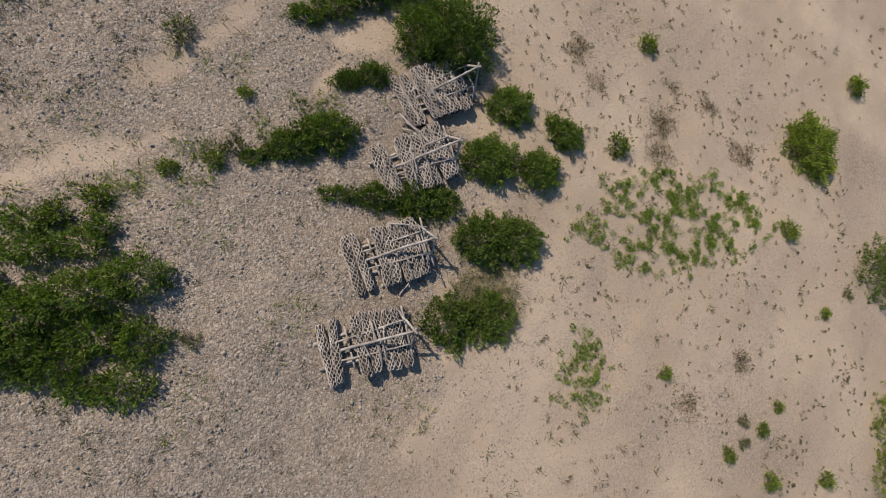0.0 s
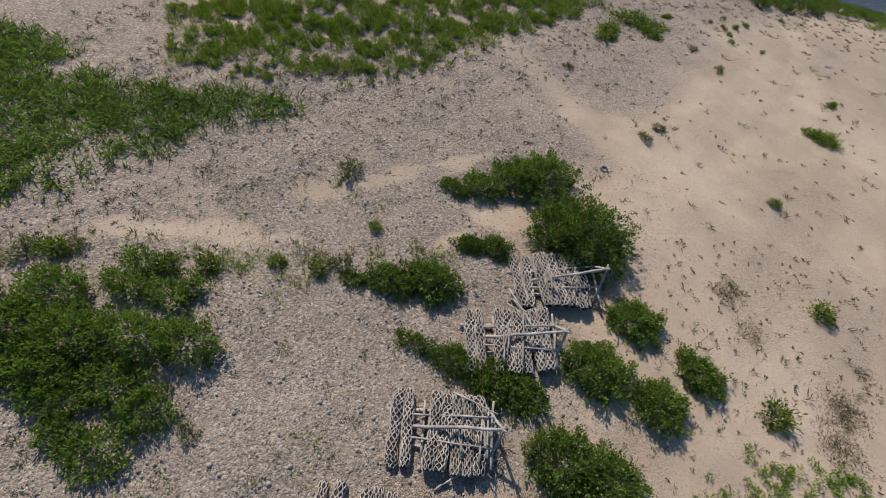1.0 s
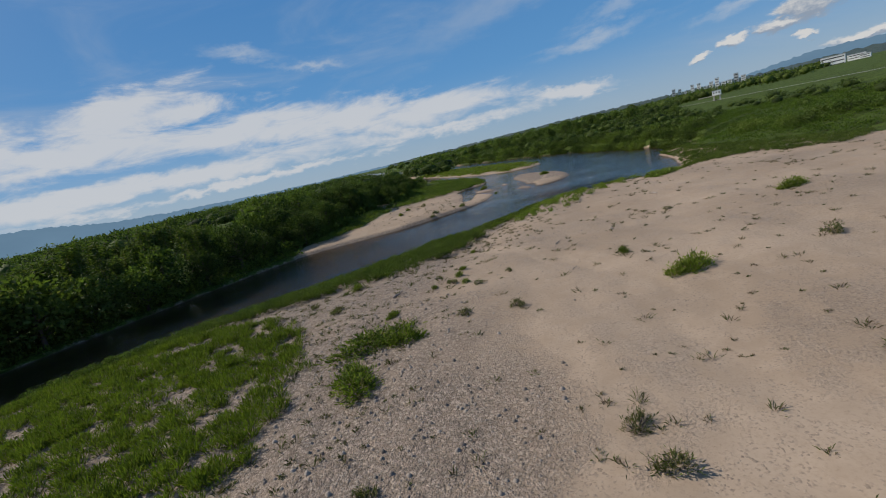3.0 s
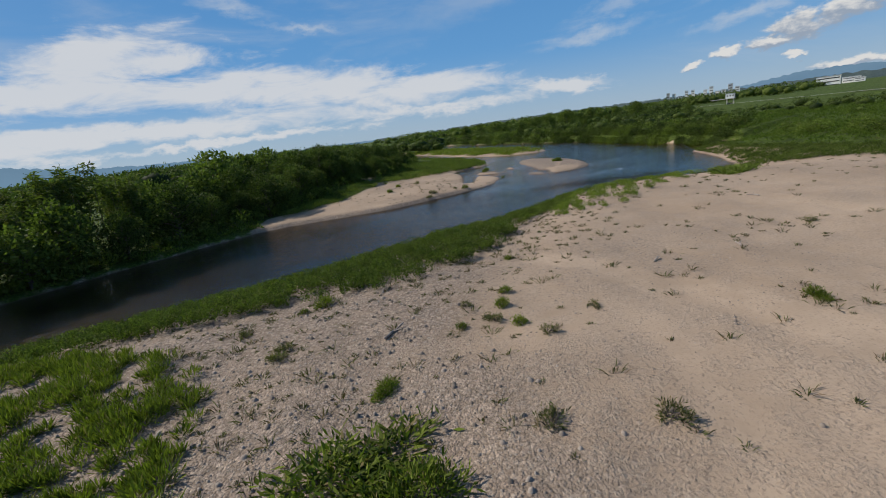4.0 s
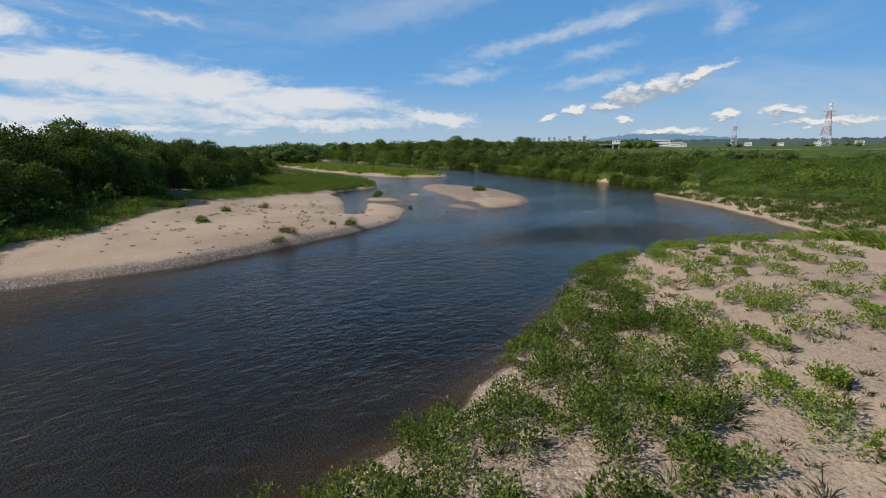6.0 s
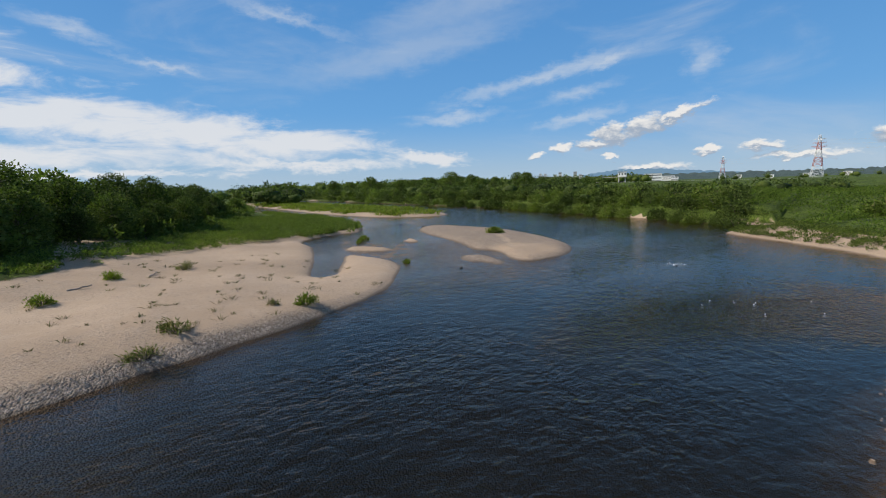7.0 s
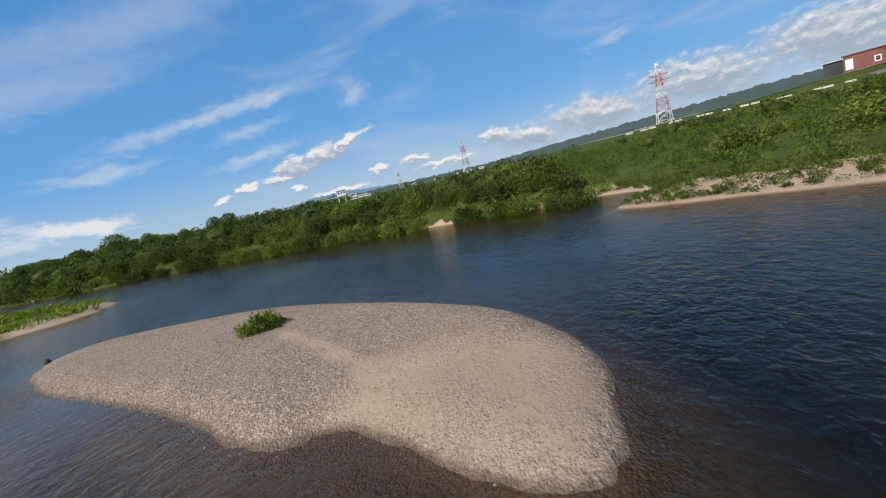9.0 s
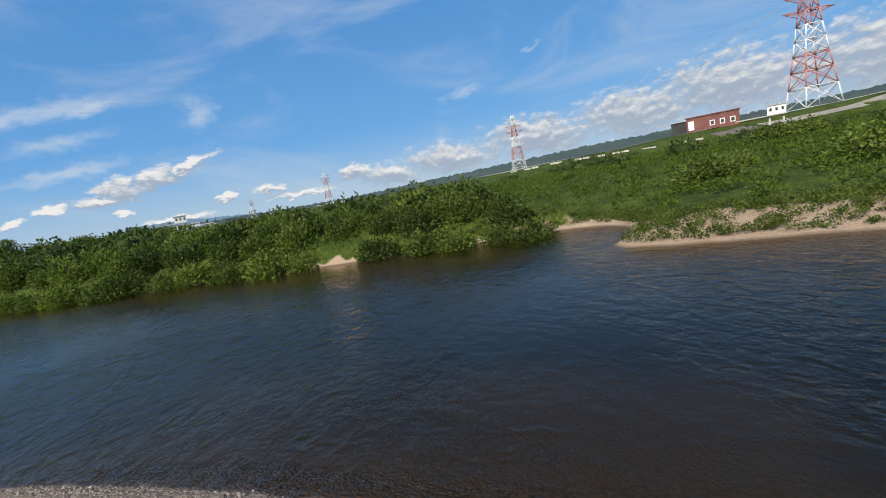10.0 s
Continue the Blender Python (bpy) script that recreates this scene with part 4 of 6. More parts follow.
def plants(rng, x, y, z, per, radius, high, leaf, size):
    """Leafy upright plants with rounded tops: small leaves on stems that fan out from the root."""
    k = np.repeat(np.arange(len(x)), per)
    m = len(k)
    stem = np.floor(rng.random(m) * 9)
    a = stem * 0.7 + k * 1.9 + rng.normal(scale=0.22, size=m)
    r = np.clip(0.25 + 0.75 * np.modf(stem * 0.377 + k * 0.61)[0] + rng.normal(scale=0.13, size=m), 0, 1.15)
    top = np.sqrt(np.maximum(1.15 - 0.8 * r ** 2, 0.08))
    h = top * (0.18 + 0.82 * rng.random(m) ** 0.6)
    spread = radius * size[k] * r * (0.55 + 0.45 * h)
    base = np.stack([x[k] + np.cos(a) * spread, y[k] + np.sin(a) * spread, z[k] + high * size[k] * h * 0.95], 1)
    way = unit(np.stack([np.cos(a) * r * 0.8, np.sin(a) * r * 0.8, 0.55 + 0 * r], 1) + rng.normal(scale=0.5, size=(m, 3)))
    return leaves(rng, base, way, leaf * (0.7 + 0.7 * rng.random(m)), leaf * 0.5 * (0.7 + 0.6 * rng.random(m)))


def stuff(name, label, category, pieces, mat):
    return tagged(link(name, mesh_from(name, *merge(pieces)), mat), label, category, kind="stuff")


rng = np.random.default_rng(50)
clumpy = lambda x, y, lo, hi, sc=0.55: ease(bump_field(x, y, sc, 2.0) + 0.5 * bump_field(x, y, sc * 2.7, 1.0), lo, hi)
ridges = lambda x, y: bump_field(x + 0.5 * y, y * 1.6 - x, 0.55, 2.0) + 0.5 * bump_field(x, y, 1.5, 1.0)
x, y, z = scatter(rng, 8600, -36, 5, 12, 66, lambda x, y: ease(signed(FIELD, x, y), -1.0, 1.5) * np.maximum(0.10, ease(ridges(x, y), -0.7, -0.1)))
stuff("grass_field", "bright green grass growing in clumps on gravel", "grass",
      [mounds(rng, x, y, z, 74, 0.48, 0.40, 0.34, 0.040, (0.55 + 0.5 * rng.random(len(x))) * (0.5 + 0.85 * ease(ridges(x, y), -0.4, 0.6)))], LEAF_FIELD)
x, y, z = scatter(rng, 9000, -45, -11, -16, 20, lambda x, y: ease(signed(MASS, x, y), -0.5, 1.2) * np.maximum(0.2, clumpy(x, y, -0.7, -0.1)))
stuff("tall_grass", "thick dark green tall grass on gravel", "grass", [tufts(rng, x, y, z, 16, 0.5, 0.06, 0.26)], LEAF_BUSH)
x, y, z = scatter(rng, 6600, -20, 60, 55, 76, lambda x, y: ease(signed(MARGIN, x, y), -0.4, 0.6) * np.maximum(0.12 + 0.5 * ease(signed(MARGIN, x, y), 1.2, 3.0) * ease(y - 0.25 * x, 54, 58), clumpy(x, y, -0.55, 0.0, 0.9)) * (height(x, y) > WATER_Z + 0.02))
stuff("bank_weeds", "dense bright green leafy weeds along the water's edge", "weeds", [plants(rng, x[x < 24], y[x < 24], z[x < 24], 140, 0.58, 0.74, 0.115, 0.6 + 0.65 * rng.random((x < 24).sum()))], LEAF_BANK)
x, y, z = x[x >= 24], y[x >= 24], z[x >= 24]
stuff("bank_weeds", "bright green leafy weeds crowding the gravel point", "weeds", [plants(rng, x, y, z, 170, 0.52, 0.62, 0.088, 0.6 + 0.65 * rng.random(len(x)))], LEAF_BANK)
x, y, z = scatter(rng, 1500, 25, 60, 58, 76, lambda x, y: ease(signed(TIP, x, y), -1.5, 1.0) * clumpy(x, y, -0.05, 0.3, 1.5) * (height(x, y) > WATER_Z + 0.05))
stuff("tip_weeds", "green leafy clumps of weeds on the gravel point", "weeds", [plants(rng, x, y, z, 190, 0.46, 0.42, 0.088, 0.65 + 0.75 * rng.random(len(x)))], LEAF_LUSH)
x, y, z = scatter(rng, 2500, 48, 68, 57, 73, lambda x, y: ease(signed(SPIT, x, y), -0.5, 1.0) * 0.9 * (height(x, y) > WATER_Z))
stuff("spit_grass", "green grass along a small inlet", "grass", [tufts(rng, x, y, z, 22, 0.6, 0.08, 0.25)], LEAF_BANK)


def bar_weeds(x, y):
    near_veg = np.maximum.reduce([signed(p, x, y) for p in (FIELD, MARGIN, MASS)])
    k = 0.09 - 0.06 * ease(x, 12, 22) * ease(24 - y, 0, 6) + 0.60 * ease(near_veg, -9, -0.5) + 0.22 * ease(bump_field(x, y, 0.3, 6.0), 0.1, 0.7) + 0.25 * ease(6 - np.hypot(x - 20, y - 8) * 0.5, 0, 4)
    sp = ease(signed(BAR, x, y), 0.5, 2.0) * (x < 90)
    return k * sp


x, y, z = scatter(rng, 20000, -30, 80, -14, 75, bar_weeds)
stuff("sparse_weeds", "scattered small dull green and brown weeds", "weeds", [tufts(rng, x, y, z, 18, 0.22, 0.030, 0.08, 0.5, 0.5 + 1.1 * rng.random(len(x)) ** 1.8)], LEAF_WEED)
x, y, z = scatter(rng, 17000, 10, 44, -14, 22, lambda x, y: np.maximum(0.9 * ease(5.5 - np.hypot((x - 22.3) * 0.62 - (y - 6.0) * 0.2, (y - 6.0) * 1.35), 0, 2) * clumpy(x, y, -0.3, 0.25, 1.3), 0.5 * ease(2.5 - np.hypot(x - 14.8, (y + 3.3) * 0.8), 0, 1.5)))
stuff("creeping_weeds", "patch of bright green low weeds on sand", "weeds", [plants(rng, x, y, z, 42, 0.30, 0.16, 0.10, 0.5 + 0.8 * rng.random(len(x)))], LEAF_LUSH)
x, y, z = scatter(rng, 3600, 10, 38, -12, 22, lambda x, y: 0.16 + 0.34 * ease(bump_field(x, y, 0.45, 3.0), 0.0, 0.6))
stuff("low_weeds", "small olive green weeds dotted over the sand", "weeds", [clumps(rng, x, y, z, 14, 0.12, 0.1)], LEAF_WEED)
x, y, z = scatter(rng, 4200, -14, 6, -6, 14, lambda x, y: 0.30 * ease(bump_field(x, y, 0.6, 7.0), 0.05, 0.6))
stuff("low_weeds", "small yellowish green weeds growing through gravel", "weeds", [tufts(rng, x, y, z, 12, 0.2, 0.03, 0.12, 1.0)], LEAF_GRASS)
TERRACE = np.array([(-22, -0.5), (-17, 2.2), (-11.5, 4.7), (-6, 7.2), (-2, 9.6), (1, 12.5)])
x, y, z = scatter(rng, 5200, -22, 3, -2, 15, lambda x, y: 0.5 * ease(1.5 - line_dist(TERRACE, x, y, False), 0, 1.4) * clumpy(x, y, -0.4, 0.3, 1.2))
stuff("terrace_weeds", "yellowish green weeds along a low gravel step", "weeds", [tufts(rng, x, y, z, 22, 0.28, 0.034, 0.13, 0.7)], LEAF_GRASS)
x, y, z = scatter(rng, 1500, 22, 50, 93, 116, lambda x, y: 0.10 * (signed(WOOD, x, y) > 0.6))
stuff("sandbar_weeds", "sparse dry weeds on the pale sandbar", "weeds", [tufts(rng, x, y, z, 16, 0.24, 0.022, 0.07, 0.5)], LEAF_WEED)
dead = [(22.7, 15.4, 1.0), (21.5, 12.6, 1.7), (21.1, 10.6, 1.6), (28.1, 11.1, 1.5), (25.5, 14.3, 1.0), (16.7, 14.7, 1.0), (15.5, 17.0, 1.2), (26.5, -3.0, 1.0), (21.8, -5.5, 1.3)]
x, y, z = scatter(rng, 24000, 10, 32, -8, 20, lambda x, y: np.maximum.reduce([1.0 * ease(r - np.hypot(x - a, y - b), 0, r) for a, b, r in dead]))
stuff("dry_weeds", "patches of dry brown dead weeds on sand", "weeds", [tufts(rng, x, y, z, 20, 0.15, 0.024, 0.17, 1.6)], LEAF_DRY)
x, y, z = scatter(rng, 5000, 5, 12, -4, 3, lambda x, y: 0.6 * ease(2.6 - np.hypot(x - 8.8, y - 0.8), 0, 1.4))
stuff("dry_grass", "pale dry grass round the sparse bush", "grass", [tufts(rng, x, y, z, 7, 0.32, 0.022, 0.14)], LEAF_STRAW)

# wooded bank: undergrowth along the water and behind the sand
x, y, z = scatter(rng, 30000, -62, 86, 36, 190, lambda x, y: (signed(WOOD, x, y) > 0.15) * ease(2.4 - np.abs(signed(WOOD, x, y) - 2.2), 0, 0.8) * ((x < 11) | (x > 59)) * 0.9)
stuff("bank_undergrowth", "dark green weeds on the foot of the wooded bank", "undergrowth", [clumps(rng, x, y, z, 26, 0.55, 0.34)], LEAF_BUSH)
BACK_EDGE = soften([(12, 98.5), (25.2, 105.4), (29, 110), (36.7, 116.3), (41, 121), (50, 123.5), (57.2, 126.2), (64.1, 127.4), (69, 131), (76, 142), (82, 165), (70, 168), (57, 155), (45, 132), (30, 116), (18, 107)])
x, y, z = scatter(rng, 13000, 10, 84, 96, 170, lambda x, y: ease(signed(BACK_EDGE, x, y), -0.8, 0.8) * np.maximum(0.25, clumpy(x, y, -0.8, -0.1)))
stuff("meadow_grass", "bright green grass between sand and trees", "grass", [plants(rng, x, y, z, 64, 0.75, 0.62, 0.148, 0.5 + 1.0 * rng.random(len(x)) * (0.6 + 0.6 * clumpy(x, y, -0.3, 0.5, 0.3)))], LEAF_BANK)
x, y, z = scatter(rng, 6000, 84, 130, 136, 260, lambda x, y: ease(signed(FAR_BAR, x, y), 0.3, 2.0) * clumpy(x, y, -0.4, 0.2, 0.3))
stuff("island_grass", "green grass on a far river island", "grass", [tufts(rng, x, y, z, 12, 0.8, 0.15, 0.5)], LEAF_GRASS)


# ---- trees ----
def tree_meshes(seed, h, r, kind="broad", n=160, leaf=1.14):
    rng = np.random.default_rng(seed)
    limbs = [tube([(0, 0, -0.3), (0.1, 0.05, h * 0.25), (-0.05, 0.1, h * 0.55), (0.1, 0, h * 0.8)], [0.035 * h, 0.026 * h, 0.016 * h, 0.006 * h], 7)]
    lobes = []
    count = 16 if kind == "broad" else 12
    for k in range(count):
        a, t = k * 2.4 + rng.random(), (k + 0.5) / count
        zc = h * (0.22 + 0.66 * t)
        rr = r * (0.78 * math.sin(math.pi * min(0.92, 0.22 + 0.72 * t)) + 0.08) * (0.55 + 0.4 * rng.random())
        c = np.array([math.cos(a) * rr, math.sin(a) * rr, zc])
        lobes.append((c, r * (0.36 + 0.16 * rng.random())))
        limbs.append(tube([(0, 0, zc * 0.6), c * [0.55, 0.55, 0.86], c], [0.012 * h, 0.008 * h, 0.003 * h], 5))
    lobes.append((np.array([0, 0, h * 0.88]), r * 0.4))
    vs = []
    for c, q in lobes:
        d = unit(rng.normal(size=(n, 3)))
        rad = q * (0.62 + 0.45 * rng.random(n)) * (1 + 0.2 * np.sin(d[:, 0] * 6 + c[2]) * np.cos(d[:, 1] * 5))
        p = c + d * rad[:, None] * [1, 1, 0.8]
        way = unit(d * 0.7 + rng.normal(scale=0.55, size=(n, 3)) + [0, 0, 0.1])
        vs.append(leaves(rng, p, way, leaf * r * (0.085 + 0.06 * rng.random(n)), leaf * r * (0.058 + 0.035 * rng.random(n))))
    return mesh_from("crown", *merge(vs)), mesh_from("trunk", *merge(limbs))


def bamboo_meshes(seed, h, r):
    rng = np.random.default_rng(seed)
    culms, vs = [], []
    for k in range(16):
        a, d = rng.random() * 6.28, r * rng.random() ** 0.5
        b = np.array([math.cos(a) * d, math.sin(a) * d, -0.2])
        t = b * [1.25, 1.25, 0] + [0, 0, h * (0.8 + 0.2 * rng.random())]
        culms.append(tube([b, (b + t) / 2, t], [0.05, 0.04, 0.012], 5))
        n = 190
        u = rng.random(n) ** 0.7
        p = b + (t - b) * (0.3 + 0.7 * u)[:, None] + rng.normal(scale=0.42, size=(n, 3)) * (1.25 - u)[:, None]
        way = unit(rng.normal(size=(n, 3)) * [1, 1, 0.5] + [0, 0, -0.15])
        vs.append(leaves(rng, p, way, 0.55 + 0.3 * rng.random(n), 0.16))
    return mesh_from("crown", *merge(vs)), mesh_from("trunk", *merge(culms))


def make_tree(name, label, meshes, leaf, bark=BARK, group="trees on the wooded bank"):
    e = thing(name, label, "tree", group)
    link("trunk", meshes[1], bark, e)
    link("crown", meshes[0], leaf, e)
    return e


kinds = [make_tree("broadleaf_tree", "dark green broadleaf tree on the river bank", tree_meshes(100 + k, 10.0, (4.2, 4.8, 3.7, 5.0)[k]), LEAF_TREE) for k in range(4)]
near_kinds = [make_tree("broadleaf_tree", "dark green broadleaf tree with a dense rounded crown on the bank", tree_meshes(140 + k, 10.0, (4.6, 5.0)[k], "broad", 400, 0.66), LEAF_DEEP) for k in range(2)]
far_tree = make_tree("broadleaf_tree", "dark green broadleaf tree behind the river bank", tree_meshes(130, 10.0, 4.6, "broad", 150, 1.12), LEAF_TREE)
pale = make_tree("willow_tree", "olive green willow tree leaning over the bank", tree_meshes(110, 8.0, 4.4), LEAF_BAMBOO)
grove = make_tree("bamboo_clump", "tall pale green feathery bamboo clump", bamboo_meshes(120, 10.5, 2.2), LEAF_BAMBOO)
FRONT = soften([(-75, 47), (-58, 54.5), (-46, 67.5), (-36, 74), (-20, 82), (-5, 90), (9, 99.5), (26, 113), (40, 128), (50, 140), (62, 158), (76, 182), (92, 230)], False, 1)
rng = np.random.default_rng(77)
first = {}
seg = np.cumsum(np.r_[0, np.linalg.norm(np.diff(FRONT, axis=0), axis=1)])
for row in range(3):
    for s in np.arange(1.5 * row % 4, seg[-1], 4.8 + 0.7 * row):
        s2 = s + rng.uniform(-1.2, 1.2)
        px, py = np.interp(s2, seg, FRONT[:, 0]), np.interp(s2, seg, FRONT[:, 1])
        qx, qy = np.interp(s2 + 1, seg, FRONT[:, 0]), np.interp(s2 + 1, seg, FRONT[:, 1])
        nx, ny = -(qy - py), qx - px
        q = math.hypot(nx, ny) + 1e-9
        off = 2.0 + row * 5.6 + rng.uniform(-1.2, 1.2)
        px, py = px + nx / q * off, py + ny / q * off
        top = float(np.interp(px - 0.35 * row, [-60, -40, -15, 0, 20, 35, 50, 65, 80], [10.8, 10.4, 9.5, 8.9, 7.7, 6.4, 5.7, 5.0, 4.2]))
        src = kinds[rng.integers(4)] if row < 2 else far_tree
        if row == 0:
            top *= 0.72
            if rng.random() < 0.3:
                src = pale
        if -27 < px < -3 and 1 <= row <= 4:
            src, top = grove, top * 1.06
        if px > 68:
            continue
        if row < 2 and -4 < px < 60 and (row == 0 or px > 8):
            src = near_kinds[rng.integers(2)]
        sc = top / (8.0 if src is pale else 10.4) * rng.uniform(0.74, 1.16)
        m = pose(px, py, z_at(px, py) - 0.05, 0, 0, rng.uniform(0, 360))
        if src not in first:
            first[src] = True
            src.matrix_basis, c = m, src
        else:
            c = copy_thing(src, m)
        w = sc * rng.uniform(0.95, 1.15)
        c.scale = (w, w, sc)


for k, (px, py, hh) in enumerate([(-34.5, 82.0, 14.4), (-30.5, 84.5, 13.8), (-52.0, 84.5, 16.2), (-46.5, 88.5, 15.6), (-62.0, 80.0, 13.0)]):
    c = copy_thing(kinds[k % 4], pose(px, py, z_at(px, py) - 0.05, 0, 0, 75.0 * k))
    c.scale = (hh / 10.4 * 0.95, hh / 10.4 * 0.95, hh / 10.4)
    tagged(c, "tall dark green broadleaf tree rising over the wooded bank", "tree", "trees on the wooded bank")

t = rng.uniform(0, seg[-1], 420)
ux, uy = np.interp(t, seg, FRONT[:, 0]), np.interp(t, seg, FRONT[:, 1])
wx, wy = np.interp(t + 1, seg, FRONT[:, 0]) - ux, np.interp(t + 1, seg, FRONT[:, 1]) - uy
off = rng.uniform(-0.5, 5.0, 420)
ux, uy = ux - wy * off, uy + wx * off
stuff("understory", "dark green undergrowth filling the foot of the woods", "undergrowth", [plants(rng, ux, uy, height(ux, uy), 70, 1.5, 1.9, 0.42, 0.6 + 0.6 * rng.random(420))], LEAF_TREE)


def far_crowns(rng, spots, n=78, leaf=1.0):
    """Uneven far tree crowns, each a core under leaf sprays, as one mesh."""
    bm = bmesh.new()
    bmesh.ops.create_icosphere(bm, subdivisions=1, radius=1.0)
    base = np.array([v.co[:] for v in bm.verts])
    tri = np.array([[v.index for v in f.verts] for f in bm.faces])
    bm.free()
    out = []
    for px, py, pz, r, h in spots:
        at = np.array([px, py, pz + h * 0.42])
        box_size = np.array([r, r, h * 0.56])
        out.append((base * (0.5 + 0.26 * rng.random((len(base), 1))) * box_size + at, tri))
        d = unit(rng.normal(size=(n, 3)) + [0, 0, 0.25])
        lump = 0.72 + 0.28 * np.sin(d[:, 0] * 5 + px) * np.cos(d[:, 1] * 5 + py) + 0.25 * rng.random(n)
        out.append(leaves(rng, at + d * lump[:, None] * box_size, unit(d + rng.normal(scale=0.6, size=(n, 3))), leaf * r * (0.17 + 0.12 * rng.random(n)), leaf * r * (0.13 + 0.08 * rng.random(n))))
    return merge(out)


# ---- right bank: shrubs along the water, trees behind ----
def shrub_meshes(seed, r, h, n, leaf=1.0):
    rng = np.random.default_rng(seed)
    lobes = [(rng.uniform(-0.5, 0.5) * r, rng.uniform(-0.5, 0.5) * r, r * rng.uniform(0.5, 0.75), r * rng.uniform(0.5, 0.75), h * rng.uniform(0.6, 1.0)) for _ in range(5)]
    p, out = dome_points(rng, n, lobes, 0.5)
    way = unit(out * 0.6 + [0, 0, 0.35] + rng.normal(scale=0.5, size=(n, 3)))
    crown = mesh_from("foliage", *leaves(rng, p, way, leaf * (0.30 + 0.22 * rng.random(n)), leaf * (0.15 + 0.10 * rng.random(n))))
    stems = [tube([(0, 0, -0.1), (l[0] * 0.6, l[1] * 0.6, l[4] * 0.4), (l[0] * 1.2, l[1] * 1.2, l[4] * 0.75)], [0.06, 0.04, 0.015], 5) for l in lobes]
    return crown, mesh_from("stems", *merge(stems))


bank_kinds = []
for k in range(8):
    e = thing("bank_shrub", "bushy green riverside shrub on the far bank", "shrub", "shrubs on the far bank")
    crown, stems = shrub_meshes(200 + k, 2.0, 2.3, 1500 if k < 4 else 500, 0.72 if k < 4 else 1.1)
    link("foliage", crown, LEAF_BANK if k % 2 else LEAF_DEEP, e)
    link("branching", stems, BARK, e)
    bank_kinds.append(e)
rng = np.random.default_rng(88)
BANK = soften([(99.8, 88), (101.5, 92), (104.8, 101.5), (113, 118.5), (118.5, 131), (128.5, 152), (151, 258), (180, 380)], False, 1)
seg = np.cumsum(np.r_[0, np.linalg.norm(np.diff(BANK, axis=0), axis=1)])
for row in range(5):
    s = 0.6 * row
    while s < seg[-1]:
        px, py = np.interp(s, seg, BANK[:, 0]), np.interp(s, seg, BANK[:, 1])
        px += -1.1 + row * 3.0 + rng.uniform(-0.8, 0.8)
        far = s / seg[-1]
        if signed(LEDGE, np.array([px]), np.array([py]))[0] > -0.3:
            s += 1.5
            continue
        sc = rng.uniform(0.75, 1.15) * (1.0 + 0.5 * far)
        src = bank_kinds[rng.integers(4) + (0 if far < 0.3 and row < 3 else 4)]
        m = pose(px, py, z_at(px, py) - 0.1, 0, 0, rng.uniform(0, 360))
        if src not in first:
            first[src] = True
            src.matrix_basis, c = m, src
        else:
            c = copy_thing(src, m)
        c.scale = (sc * 1.1, sc * 1.1, sc)
        s += (2.8 + 0.6 * row) * (1 + 3.0 * far)
far_shrubs = []
for k in range(1500):
    px = rng.uniform(80, 250)
    py = rng.uniform(-30, 330)
    land, c = right_side(np.array([px]), np.array([py]))
    if land[0] < 5 or (abs(c[0]) < 24 and py < 175) or c[0] > 20 or rng.random() > 0.15 + 0.85 * float(ease(bump_field(np.array([px]), np.array([py]), 0.085, 3.0), -0.25, 0.15)[0]):
        continue
    sc = rng.uniform(0.5, 1.15) * (1.0 if py < 130 else 1.5)
    if px > 112 or py > 130:
        far_shrubs.append((px, py, z_at(px, py) - 0.2, 2.4 * sc, 2.6 * sc))
        continue
    c = copy_thing(bank_kinds[rng.integers(4)], pose(px, py, z_at(px, py) - 0.1, 0, 0, rng.uniform(0, 360)))
    c.scale = (sc * 1.4, sc * 1.4, sc)

stuff("plain_shrubs", "green shrubs scattered over the flood plain", "shrubs", [far_crowns(rng, far_shrubs, 190, 0.62)], LEAF_DEEP)
x, y, z = scatter(rng, 9000, 62, 150, -30, 130, lambda x, y: ease(right_side(x, y)[0], 0.0, 2.5) * ease(np.abs(right_side(x, y)[1]) - 14, 0, 8) * np.maximum(0.45, clumpy(x, y, -0.7, 0.0, 0.35)) * (signed(LEDGE, x, y) < 0))
stuff("bank_tall_grass", "tall green grass and weeds on the flood plain", "grass", [plants(rng, x, y, z, 42, 1.05, 0.8, 0.235, 0.6 + 0.7 * rng.random(len(x)))], LEAF_RANK)
x, y, z = scatter(rng, 14000, 64, 102, 45, 92, lambda x, y: ease(right_side(x, y)[0] + 18, 0, 5) * (right_side(x, y)[0] < 1) * np.maximum(0.22, 0.9 * clumpy(x, y, -0.5, 0.1, 1.1)) * (signed(BAR, x, y) > 0.35))
stuff("shore_weeds", "green clumps of weeds on the sandy far shore", "weeds", [plants(rng, x, y, z, 44, 0.42, 0.42, 0.125, 0.5 + 0.8 * rng.random(len(x)))], LEAF_BANK)

